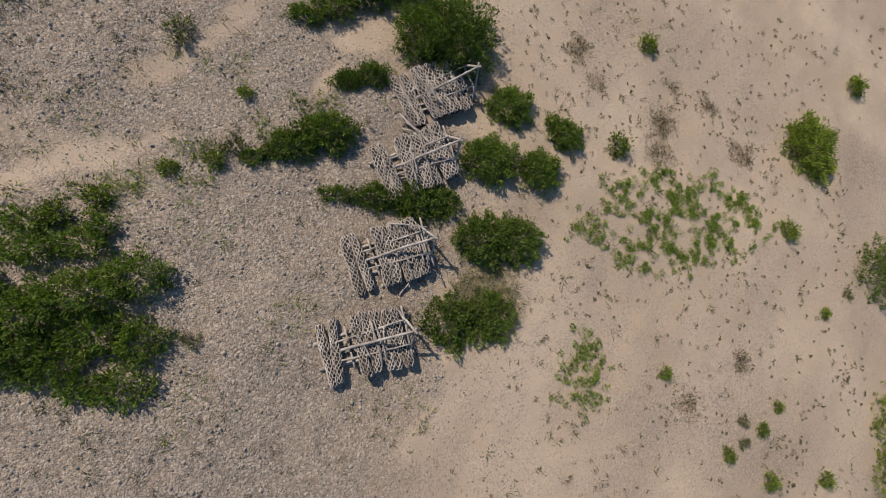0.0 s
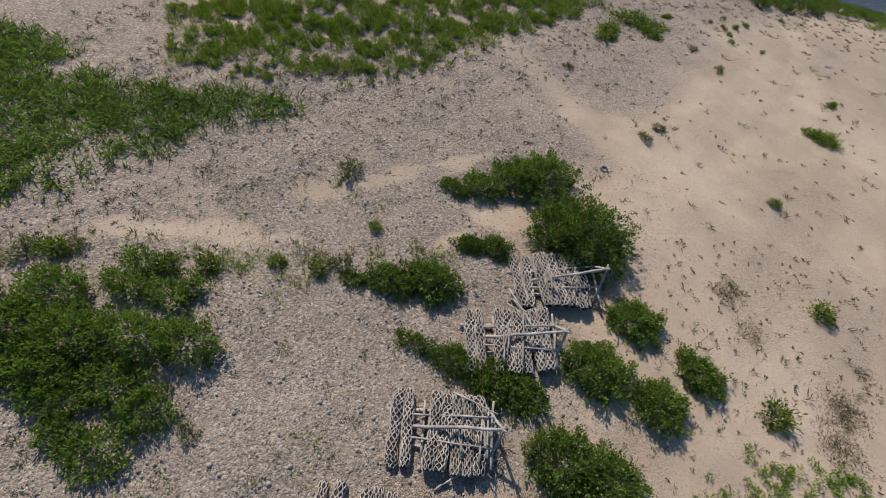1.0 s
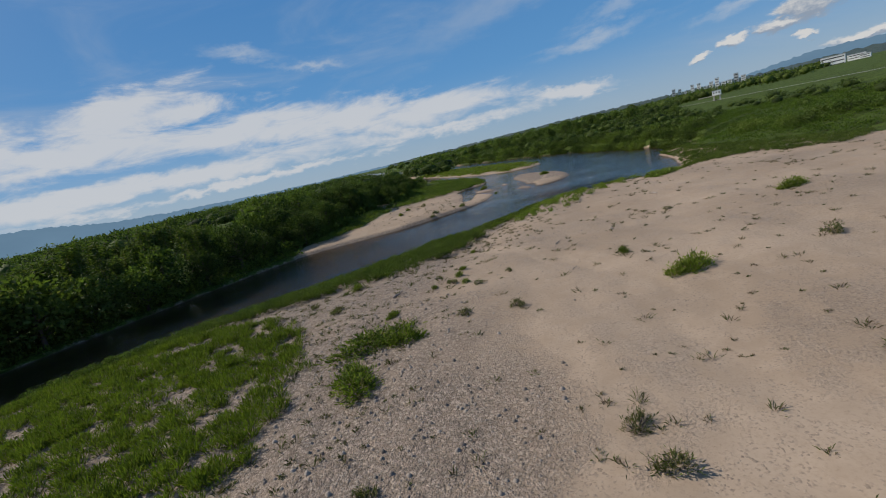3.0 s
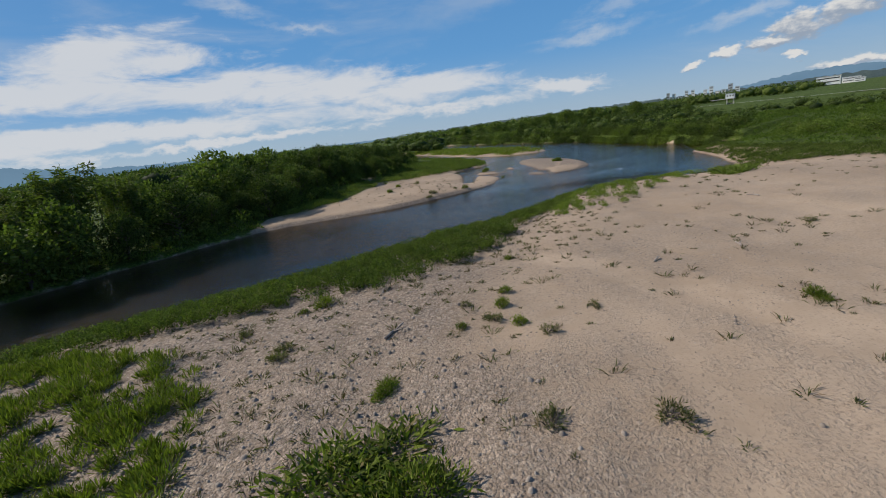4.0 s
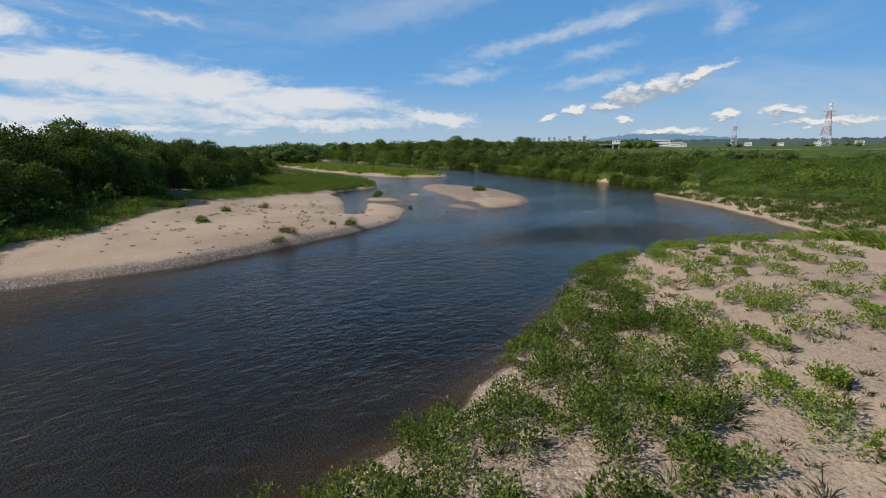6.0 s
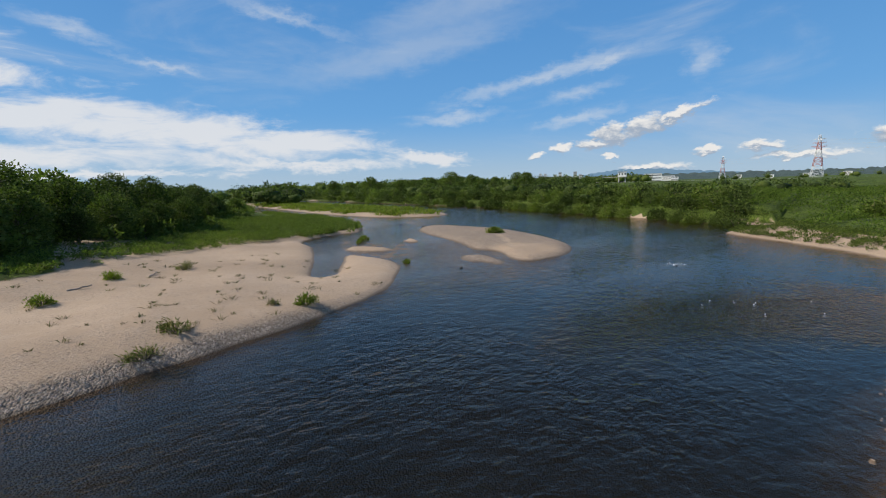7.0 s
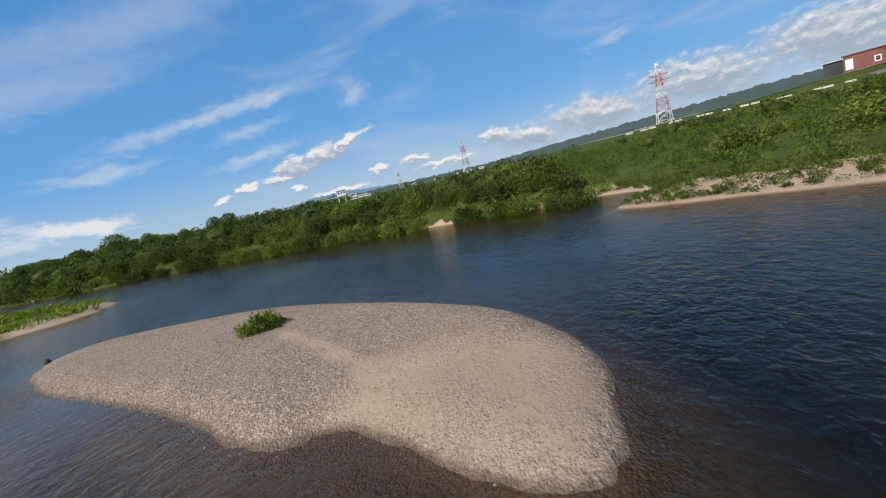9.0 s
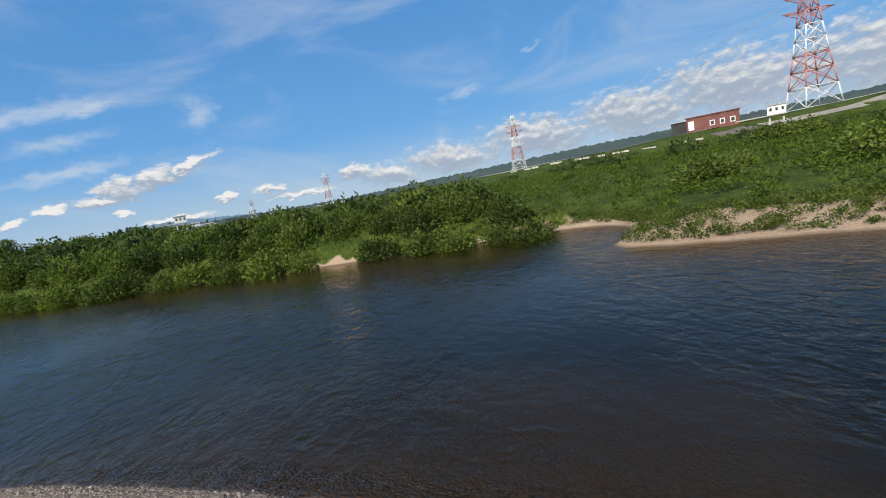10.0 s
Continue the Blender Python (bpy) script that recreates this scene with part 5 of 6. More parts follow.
for k in range(40):
    a, d = radians(rng.uniform(31, 62)), rng.uniform(170, 420)
    px, py = 60 + math.cos(a) * d, 100 + math.sin(a) * d
    if right_side(np.array([px]), np.array([py]))[0][0] < 12:
        continue
    sc = rng.uniform(0.5, 0.85)
    c = copy_thing(far_tree, pose(px, py, z_at(px, py) - 0.1, 0, 0, 40.0 * k))
    c.scale = (sc * 1.2, sc * 1.2, sc)
    tagged(c, "dark green broadleaf tree behind the far bank", "tree", "trees on the far bank")
G2 = "trees on the far bank"
for k, (px, py, hh) in enumerate([(199, 232, 10), (193, 241, 7.5), (207, 240, 8), (188, 152, 5.0), (176, 262, 6), (214, 262, 7), (184, 280, 6.5), (222, 285, 7), (196, 300, 6.5), (236, 300, 7), (205, 330, 7), (240, 345, 7),
                                  (215, 365, 8), (255, 385, 8), (230, 410, 8), (270, 430, 9), (250, 450, 9), (178, 225, 4.5), (186, 210, 4.2), (176, 196, 4), (195, 190, 3.5), (205, 168, 3.2), (260, 300, 7), (270, 330, 8), (235, 250, 5), (225, 225, 4.5), (172, 240, 6), (181, 247, 6.5), (190, 262, 7)]):
    sc = hh / 10.4
    c = copy_thing(far_tree, pose(px, py, z_at(px, py) - 0.1, 0, 0, 50.0 * k))
    c.scale = (sc * 1.15, sc * 1.15, sc)
    tagged(c, "dark green broadleaf tree behind the far bank", "tree", G2)


# ---- timber cribs weighted with stone-filled bamboo baskets ----
def basket_meshes(seed, length=3.1, r=0.265):
    rng = np.random.default_rng(seed)
    sag = lambda t: 0.05 * math.sin(t * 5 + seed) + 0.03 * math.sin(t * 11 + seed)
    fat = lambda t: r * (0.9 + 0.12 * math.sin(t * 9 + seed * 1.7)) * (0.72 + 0.28 * min(1.0, 14 * min(t, 1 - t)))
    rings, sides = 22, 12
    v, f = [], []
    for i in range(rings + 1):
        t = i / rings
        for s in range(sides):
            a = 2 * math.pi * s / sides
            q = fat(t) * (0.86 + 0.16 * rng.random())
            v.append((math.cos(a) * q + sag(t), (t - 0.5) * length, math.sin(a) * q * 0.86))
    for i in range(rings):
        for s in range(sides):
            a, b = i * sides + s, i * sides + (s + 1) % sides
            f += [(a, b, b + sides), (a, b + sides, a + sides)]
    fill = mesh_from("stone_fill", v, f)
    strips = []
    count, cells = 14, 11
    for k in range(count):
        n, pts = 33, []
        for i in range(n + 1):
            u = i / n
            saw = 2 * abs(((u * cells + 0.13 * math.sin(u * 17 + seed)) % 1.0) - 0.5) * 2 - 1
            a = 2 * math.pi * k / count + (1 if k % 2 else -1) * math.pi / count * max(-0.92, min(0.92, 1.7 * saw)) + 0.13 * math.sin(u * 23 + k * 1.7 + seed) + 0.08 * math.sin(u * 51 + k * 2.9)
            q = fat(u) * (1.03 + 0.05 * math.sin(u * 37 + k * 2.3 + seed)) + 0.012
            pts.append(np.array((math.cos(a) * q + sag(u), (u - 0.5) * length * 1.01, math.sin(a) * q * 0.88)))
        strips.append(tube(pts, [0.026 + 0.010 * rng.random()] * len(pts), 4, False))
    return fill, mesh_from("weave", *merge(strips))


def pole_mesh(name, a, b, r0, r1, seed=0):
    rng = np.random.default_rng(seed)
    a, b = np.array(a, float), np.array(b, float)
    ts = np.linspace(0, 1, 6)
    pts = [a + (b - a) * t + rng.normal(scale=0.018, size=3) * (0 < t < 1) for t in ts]
    return smooth(mesh_from(name, *tube(pts, [r0 + (r1 - r0) * t + 0.006 * rng.random() for t in ts], 8)))


baskets = [basket_meshes(300 + k) for k in range(4)]


def crib(x, y, turn, seed, group_x, pair=True, length=3.8, lift=1.62, label="weathered timber crib with stone-filled bamboo baskets on gravel"):
    rng = np.random.default_rng(seed)
    e = thing("timber_crib", label, "crib", "timber cribs on the bar", pose(x, y, z_at(x + 2, y + 0.5), 0, 0, turn))
    link("ridge_pole", pole_mesh("ridge_pole", (-0.15, 0, 0.30), (length, 0, lift + 0.12), 0.075, 0.06, seed), DRIFTWOOD, e, "pale bare ridge pole")
    for k, s in enumerate((-1, 1)):
        link("base_log", pole_mesh("base_log", (-1.1, s * 0.62, 0.08), (length - 0.1, s * 0.9, 0.16), 0.09, 0.075, seed + 3 + k), DRIFTWOOD, e)
        link("front_leg", pole_mesh("front_leg", (length - 0.55, s * 1.3, -0.1), (length - 0.12, -s * 0.14, lift + 0.28), 0.07, 0.055, seed + 6 + k), DRIFTWOOD, e)
        link("side_pole", pole_mesh("side_pole", (-0.2, s * 0.45, 0.42), (length - 0.35, s * 0.62, 0.92), 0.045, 0.04, seed + 12 + k), DRIFTWOOD, e)
    link("cross_pole", pole_mesh("cross_pole", (length - 0.4, -1.35, 0.62), (length - 0.35, 1.35, 0.66), 0.06, 0.05, seed + 9), DRIFTWOOD, e)
    link("cross_pole", pole_mesh("cross_pole", (0.55, -1.1, 0.3), (0.5, 1.1, 0.34), 0.06, 0.05, seed + 10), DRIFTWOOD, e)
    for k in range(5):
        px = rng.uniform(0.7, length - 0.5)
        link("short_pole", pole_mesh("short_pole", (px, rng.uniform(-1.3, -0.6), 0.72 + 0.05 * k % 0.2), (px + rng.uniform(-0.5, 0.5), rng.uniform(0.1, 1.2), 0.80), 0.045, 0.035, seed + 20 + k), DRIFTWOOD, e)
    for k in range(9):
        px, py = length + rng.uniform(-0.6, 0.25), rng.uniform(-1.4, 1.2)
        q = np.array([px, py, rng.uniform(0.0, 0.25)])
        link("drift_stick", pole_mesh("drift_stick", q, q + [rng.uniform(-0.6, 0.5), rng.uniform(-0.7, 0.9), rng.uniform(0.1, 0.9)], 0.028, 0.014, seed + 40 + k), BARK, e, "dark driftwood stick")
    twigs = []
    for k in range(46):
        q = np.array([length + rng.uniform(-0.9, 0.35), rng.uniform(-1.5, 1.3), rng.uniform(0.02, 0.2)])
        d = np.array([rng.normal(scale=0.35), rng.normal(scale=0.45), rng.uniform(0.0, 0.55)])
        twigs.append(tube([q, q + d * 0.5 + rng.normal(scale=0.04, size=3), q + d], [0.016, 0.012, 0.006], 4))
    tagged(link("brushwood", mesh_from("brushwood", *merge(twigs)), BARK, e, "dark tangle of caught brushwood"), kind="stuff")
    spots = [(gx, 0.46 + rng.uniform(-0.03, 0.05)) for gx in group_x] + ([(-0.62, 0.22), (-0.14, 0.26)] if pair else [])
    for k, (gx, gz) in enumerate(spots):
        fill, weave = baskets[(k + seed) % 4]
        b = link("bamboo_basket", weave, BAMBOO, e, "grey woven bamboo basket tube")
        b.matrix_basis = pose(gx, rng.uniform(-0.16, 0.12), gz, rng.uniform(-2.5, 2.5), rng.uniform(0, 360), rng.uniform(-4, 4))
        link("stone_fill", fill, FILL, b, "stone filling with the weave gaps' shade in its colour")
    return e


crib(1.0, -1.75, 15.5, 500, (1.05, 1.58, 2.16, 2.62, 3.06))
crib(2.1, 2.75, 18.5, 511, (0.95, 1.42, 1.92, 2.42, 2.92))
crib(3.5, 7.85, 22.0, 522, (0.75, 1.15, 1.62, 2.1, 2.6, 3.05))
crib(4.7, 11.95, 27.0, 533, (0.55, 0.95, 1.4, 1.9, 2.4, 2.85))
for k, (a, b) in enumerate([((4.6, 1.9, 0.05), (5.4, 4.3, 0.9)), ((4.0, 1.0, 0.05), (4.9, 2.3, 0.4)), ((4.2, 10.6, 0.1), (6.6, 8.9, 0.8)), ((4.5, 11.0, 0.1), (6.9, 9.6, 0.7)), ((4.0, 10.2, 0.1), (6.0, 9.6, 0.6)), ((3.8, 10.9, 0.4), (5.6, 9.0, 0.9)),
                          ((3.2, 4.7, 0.6), (5.2, 4.5, 1.2)), ((5.5, 8.4, 0.3), (7.4, 8.0, 0.5)), ((5.8, 3.2, 0.0), (6.4, 1.6, 0.12))]):
    tagged(link("loose_pole", pole_mesh("loose_pole", a, b, 0.05, 0.03, 700 + k), DRIFTWOOD), "loose bleached pole fallen beside the timber cribs", "pole", "loose poles")


# ---- stones ----
def stone_field(rng, x, y, z, size):
    n = len(x)
    ring = np.arange(5) * 2 * math.pi / 5
    s = size[:, None]
    turn = rng.random((n, 1)) * 6.28
    stretch = 0.65 + 0.5 * rng.random((n, 1))
    r1, r2 = s * (0.75 + 0.35 * rng.random((n, 5))), s * (0.4 + 0.2 * rng.random((n, 5)))
    hgt = s * (0.4 + 0.35 * rng.random((n, 1)))
    cx, sx = np.cos(turn), np.sin(turn)

    def put(r, h):
        u, w = np.cos(ring) * r, np.sin(ring) * r * stretch
        return np.stack([x[:, None] + u * cx - w * sx, y[:, None] + u * sx + w * cx, z[:, None] + h + 0 * u], -1)

    v = np.concatenate([put(r1, -0.2 * s), put(r2, hgt)], 1).reshape(-1, 3)
    i = np.arange(n)[:, None] * 10
    f = []
    for k in range(5):
        j = (k + 1) % 5
        f += [i + [k, j, 5 + j], i + [k, 5 + j, 5 + k]]
    f += [i + [5, 6, 7], i + [5, 7, 8], i + [5, 8, 9]]
    return v, np.concatenate(f, 1).reshape(-1, 3)


def stone_material():
    m, n = material("loose_stone")
    rnd = n.add("ShaderNodeNewGeometry").outputs["Random Per Island"]
    co = n.add("ShaderNodeTexCoord").outputs["Object"]
    col = n.mix(rnd, (0.128, 0.104, 0.087, 1), (0.338, 0.284, 0.240, 1))
    col = n.mix(n.math("GREATER_THAN", n.math("FRACT", n.math("MULTIPLY", rnd, 31.3)), 0.95), col, (0.36, 0.31, 0.265, 1))
    g = n.noise(co, 25.0, 4.0)
    col = n.mix(n.math("MULTIPLY", n.step(g, 0.4, 0.7), 0.3), col, (0.16, 0.13, 0.11, 1))
    finish(n, surface(n, col, 0.85, 0.0, g, 0.3, 0.01, 0.3))
    return m


def pebble_field(rng, x, y, z, size):
    """Small angular stones, five faces each."""
    n = len(x)
    ang = np.arange(5) * 2 * math.pi / 5 + rng.random((n, 1)) * 6.28
    r = size[:, None] * (0.7 + 0.5 * rng.random((n, 5)))
    stretch = 0.6 + 0.5 * rng.random((n, 1))
    ring = np.stack([x[:, None] + np.cos(ang) * r, y[:, None] + np.sin(ang) * r * stretch, z[:, None] - 0.15 * size[:, None] + 0 * r], -1)
    tip = np.stack([x + rng.normal(scale=0.35, size=n) * size, y + rng.normal(scale=0.35, size=n) * size, z + size * (0.55 + 0.4 * rng.random(n))], -1)[:, None]
    i = np.arange(n)[:, None] * 6
    return np.concatenate([ring, tip], 1).reshape(-1, 3), np.concatenate([i + [k, (k + 1) % 5, 5] for k in range(5)], 1).reshape(-1, 3)


LOOSE = stone_material()
rng = np.random.default_rng(60)


def stone_chance(x, y):
    g = gravel_share(x, y)
    dry = height(x, y) > WATER_Z - 0.05
    return ease(g + 0.25 * bump_field(x, y, 1.3, 2.0), 0.35, 0.85) * dry


x, y, z = scatter(rng, 20000, -24, 22, -14, 62, stone_chance)
stuff("gravel_stones", "grey and tan river cobbles lying on gravel", "stones", [stone_field(rng, x, y, z, 0.035 + 0.10 * rng.random(len(x)) ** 2.6)], LOOSE)
x, y, z = scatter(rng, 58000, -16, 11, -12, 24, lambda x, y: 0.25 + 0.75 * stone_chance(x, y))
stuff("fine_gravel", "small tan and grey pebbles on the gravel bar", "pebbles", [pebble_field(rng, x, y, z, 0.028 + 0.06 * rng.random(len(x)) ** 2)], LOOSE)
x, y, z = scatter(rng, 26000, -6, 30, 42, 64, lambda x, y: 0.12 + 0.85 * stone_chance(x, y))
stuff("fine_gravel", "small pinkish pebbles and cobbles near the water", "pebbles", [pebble_field(rng, x, y, z, 0.018 + 0.045 * rng.random(len(x)) ** 2)], LOOSE)
x, y, z = scatter(rng, 40000, 60, 81, 93, 125, lambda x, y: (signed(ISLAND, x, y) > 0.05) * (0.15 + 0.85 * ease(np.hypot(x - 62.5, y - 96.5), 3.5, 8.0)))
stuff("fine_gravel", "small pale pebbles on the sandbar island", "pebbles", [pebble_field(rng, x, y, z, 0.02 + 0.024 * rng.random(len(x)) ** 2)], LOOSE)
x, y, z = scatter(rng, 16000, 24, 82, 92, 126, lambda x, y: (stone_chance(x, y) + 0.0) * (height(x, y) > WATER_Z - 0.03))
stuff("island_stones", "small river stones along the sandbar edges", "stones", [stone_field(rng, x, y, z, 0.028 + 0.03 * rng.random(len(x)) ** 2)], LOOSE)
x, y, z = scatter(rng, 5000, 20, 62, 60, 77, lambda x, y: 0.9 * ease(1.3 - np.abs(signed(BAR, x, y) - 0.2), 0, 1.2))
stuff("shore_stones", "wet river stones at the water's edge", "stones", [stone_field(rng, x, y, np.maximum(z, WATER_Z - 0.06), 0.03 + 0.06 * rng.random(len(x)) ** 2.5)], LOOSE)
WET_ROCK = plain("wet_dark_rock", (0.018, 0.016, 0.014), (0.055, 0.048, 0.040), 0.65, 0.0, 3.0, 0.5, 0.03)
for k, (px, py, s) in enumerate([(55.8, 97.7, 0.28), (78.8, 131.7, 0.35), (79.5, 123.2, 0.4), (77.5, 124.8, 0.35), (59.8, 123.6, 0.2), (58.8, 122.6, 0.2), (65.5, 85.4, 0.16), (66.3, 85.9, 0.12)]):
    v, f = stone_field(np.random.default_rng(900 + k), np.zeros(1), np.zeros(1), np.zeros(1), np.array([s]))
    b = link("river_rock", mesh_from("river_rock", v, f), WET_ROCK)
    b.location = (px, py, WATER_Z - 0.06)
    tagged(b, "dark wet rock standing out of the shallow river", "rock", "rocks in the river")


FOAM = plain("white_foam", (0.55, 0.58, 0.60), (0.75, 0.77, 0.78), 0.7, 0.0, 8.0, 0.6, 0.03)
rng = np.random.default_rng(61)
k = rng.integers(0, 3, 24)
fx = np.r_[np.array([60.5, 58.2, 55.9])[k] + rng.normal(scale=1.3, size=24), 65.9 + rng.normal(scale=0.55, size=60)]
fy = np.r_[np.array([79.0, 77.5, 80.2])[k] + rng.normal(scale=1.0, size=24), 85.6 + rng.normal(scale=0.3, size=60)]
stuff("rapid_foam", "small white foam crests on the rippled river", "foam", [pebble_field(rng, fx, fy, np.full(84, WATER_Z), 0.012 + 0.035 * rng.random(84) ** 2)], FOAM)


# ---- things lying on the bar ----
def torus(R, r, seg=28, side=10):
    v, f = [], []
    for i in range(seg):
        a = 2 * math.pi * i / seg
        for s in range(side):
            t = 2 * math.pi * s / side
            v.append(((R + r * math.cos(t)) * math.cos(a), (R + r * math.cos(t)) * math.sin(a), r * math.sin(t) * 1.25))
    for i in range(seg):
        for s in range(side):
            f.append((i * side + s, ((i + 1) % seg) * side + s, ((i + 1) % seg) * side + (s + 1) % side, i * side + (s + 1) % side))
    return smooth(mesh_from("tyre", v, f))


tyre = link("tyre", torus(0.21, 0.075), RUBBER)
tyre.matrix_basis = pose(6.8, 23.0, z_at(6.8, 23.0) + 0.01, 8, 5, 0)
tagged(tyre, "old black tyre half sunk in sand", "tyre")
for k, (px, py, l, a) in enumerate([(10.2, 50.6, 1.3, 30), (41.5, 52.9, 0.9, 100), (24.0, 48.6, 0.7, 20), (28.5, 47.0, 0.5, 60), (1.5, 22.5, 0.8, 10), (34.3, 107.0, 1.2, 15), (38.5, 110.0, 0.9, 50)]):
    zz = z_at(px, py)
    dx, dy = math.cos(radians(a)) * l / 2, math.sin(radians(a)) * l / 2
    e = thing("driftwood", "bleached driftwood branch lying on the bar", "driftwood", "driftwood on the bar", pose(px, py, zz))
    link("branch", pole_mesh("branch", (-dx, -dy, 0.03), (dx, dy, 0.12), 0.06, 0.03, 800 + k), BAMBOO, e)
    link("twig", pole_mesh("twig", (0, 0, 0.06), (dy * 0.6, -dx * 0.6, 0.22), 0.025, 0.012, 820 + k), DRIFTWOOD, e)


# ---- levee: sluice, gatehouse, brick building ----
def brick_house(x, y, turn):
    z0 = z_at(x, y) - 0.3
    e = thing("brick_building", "low red brick building with a dark open bay", "building", "", pose(x, y, z0, 0, 0, turn))
    e.scale = (0.95, 0.95, 0.95)
    link("wall", box_mesh("wall", -4.6, 7.0, -3.0, 3.0, 0, 3.7, bevel=0.03), BRICK, e)
    link("roof", box_mesh("roof", -4.8, 7.2, -3.2, 3.2, 3.7, 3.95, bevel=0.03), BRICK, e)
    link("annex", box_mesh("annex", -8.2, -4.6, -2.4, 2.8, 0, 3.2, bevel=0.03), DARK, e, "dark timber annex")
    link("annex_roof", box_mesh("annex_roof", -8.5, -4.4, -2.8, 3.0, 3.2, 3.4, bevel=0.02), GREY, e)
    link("door", box_mesh("door", -4.2, -2.9, -3.06, -2.98, 0.6, 2.9), WHITE, e, "white door panel")
    for k, px in enumerate((0.6, 2.8, 5.0)):
        w = link("window", box_mesh("window", px, px + 1.1, -3.07, -2.97, 1.0, 2.3), WHITE, e, "white framed window")
        link("pane", box_mesh("pane", px + 0.18, px + 0.92, -3.10, -3.06, 1.18, 2.12), DARK, w)


def sluice(x, y, turn, s, sunk, label):
    z0 = z_at(x, y) - sunk
    e = thing("sluice_gate", label, "sluice gate", "sluice gates on the levee", pose(x, y, z0, 0, 0, turn))
    e.scale = (s, s, s)
    for px in (-1.3, 1.0):
        link("column", box_mesh("column", px, px + 0.35, -0.5, 0.5, 0, 3.6, bevel=0.03), CONCRETE, e)
    link("gate_leaf", box_mesh("gate_leaf", -0.95, 1.0, -0.1, 0.1, 0.3, 2.0), DARK, e)
    link("platform", box_mesh("platform", -1.7, 1.8, -1.1, 1.1, 3.6, 3.8, bevel=0.02), CONCRETE, e)
    house = link("gatehouse", box_mesh("gatehouse", -1.5, 1.6, -0.9, 0.9, 3.8, 5.6, bevel=0.04), WHITE, e, "white gatehouse")
    for px in (-1.1, -0.1, 0.9):
        link("window", box_mesh("window", px, px + 0.4, -0.95, -0.89, 4.5, 5.1), DARK, house)
    link("roof", box_mesh("roof", -1.7, 1.8, -1.1, 1.1, 5.6, 5.75, bevel=0.02), GREY, e)
    link("bridge", box_mesh("bridge", -7.0, -1.7, -0.5, 0.5, 3.6, 3.8, bevel=0.02), CONCRETE, e, "concrete foot bridge")
    for px in (-0.8, 0.5):
        link("mast", pole_mesh("mast", (px, 0, 5.7), (px, 0, 6.9), 0.05, 0.04), GREY, e)


brick_house(164.0, 11.0, 227.0)
sluice(144.5, 12.5, 221.0, 1.0, 0.2, "white sluice gatehouse on concrete columns with a foot bridge")
sluice(221.0, 153.0, -70.0, 1.1, 1.9, "white sluice gatehouse standing above far bank shrubs")
ramp = [(151, 9), (148.6, 3), (147, -4), (146.4, -11), (147, -22), (150, -36)]
bm = bmesh.new()
prev = None
for px, py in ramp:
    pair = [bm.verts.new((px + o, py, z_at(px + o, py) + 0.14)) for o in (-1.5, 1.5)]
    if prev:
        bm.faces.new((prev[0], prev[1], pair[1], pair[0]))
    prev = pair
bmesh.ops.solidify(bm, geom=bm.faces[:], thickness=0.25)
tagged(link("levee_ramp", from_bm("levee_ramp", bm), CONCRETE), "pale concrete access ramp on the grassy levee", "ramp", kind="structure")
verts, quads = [], []
for i, py in enumerate(np.linspace(10.5, 19.0, 8)):
    for j in range(4):
        px = 149.6 + 1.5 * j + 0.12 * (py - 10.5)
        verts.append((px, py, z_at(px, py) + 0.1))
        if i and j:
            k = 4 * i + j
            quads.append((k - 5, k - 4, k, k - 1))
revetment = mesh_from("levee_revetment", verts, quads)
slab = bmesh.new()
slab.from_mesh(revetment)
bmesh.ops.solidify(slab, geom=slab.faces[:], thickness=0.3)
tagged(link("levee_revetment", from_bm("levee_revetment", slab), OLD_CONCRETE), "dark stained concrete slope paving beside the sluice", "revetment", kind="structure")
kerb_mesh = box_mesh("kerb_block", -0.8, 0.8, -0.16, 0.16, -0.15, 0.28, bevel=0.04)
kerb_line = soften([(172, 60), (166, 48), (158, 35), (154.5, 28), (152, 21)], False, 1)
run = np.cumsum(np.r_[0, np.linalg.norm(np.diff(kerb_line, axis=0), axis=1)])
for k in range(15):
    at = run[-1] * (k + 0.3 * math.sin(k * 2.7)) / 15
    px, py = np.interp(at, run, kerb_line[:, 0]), np.interp(at, run, kerb_line[:, 1])
    b = link("kerb_block", kerb_mesh, CONCRETE)
    b.matrix_basis = pose(px, py, z_at(px, py), 0, 0, 62)
    tagged(b, "pale concrete kerb block set in the grassy levee", "kerb", "kerb blocks along the levee")
path = []
for a, b in zip(CREST[:-1], CREST[1:]):
    if -100 < a[1] < 420:
        path.append(a)
v, f = [], []
for k, (px, py) in enumerate(path):
    for o in (-5.4, -3.8):
        v.append((px + o, py, z_at(px + o, py) + 0.06))
    if k:
        f.append((2 * k - 2, 2 * k - 1, 2 * k + 1, 2 * k))
tagged(link("levee_path", mesh_from("levee_path", v, f), CONCRETE), "narrow pale path along the levee crest", "path", kind="structure")


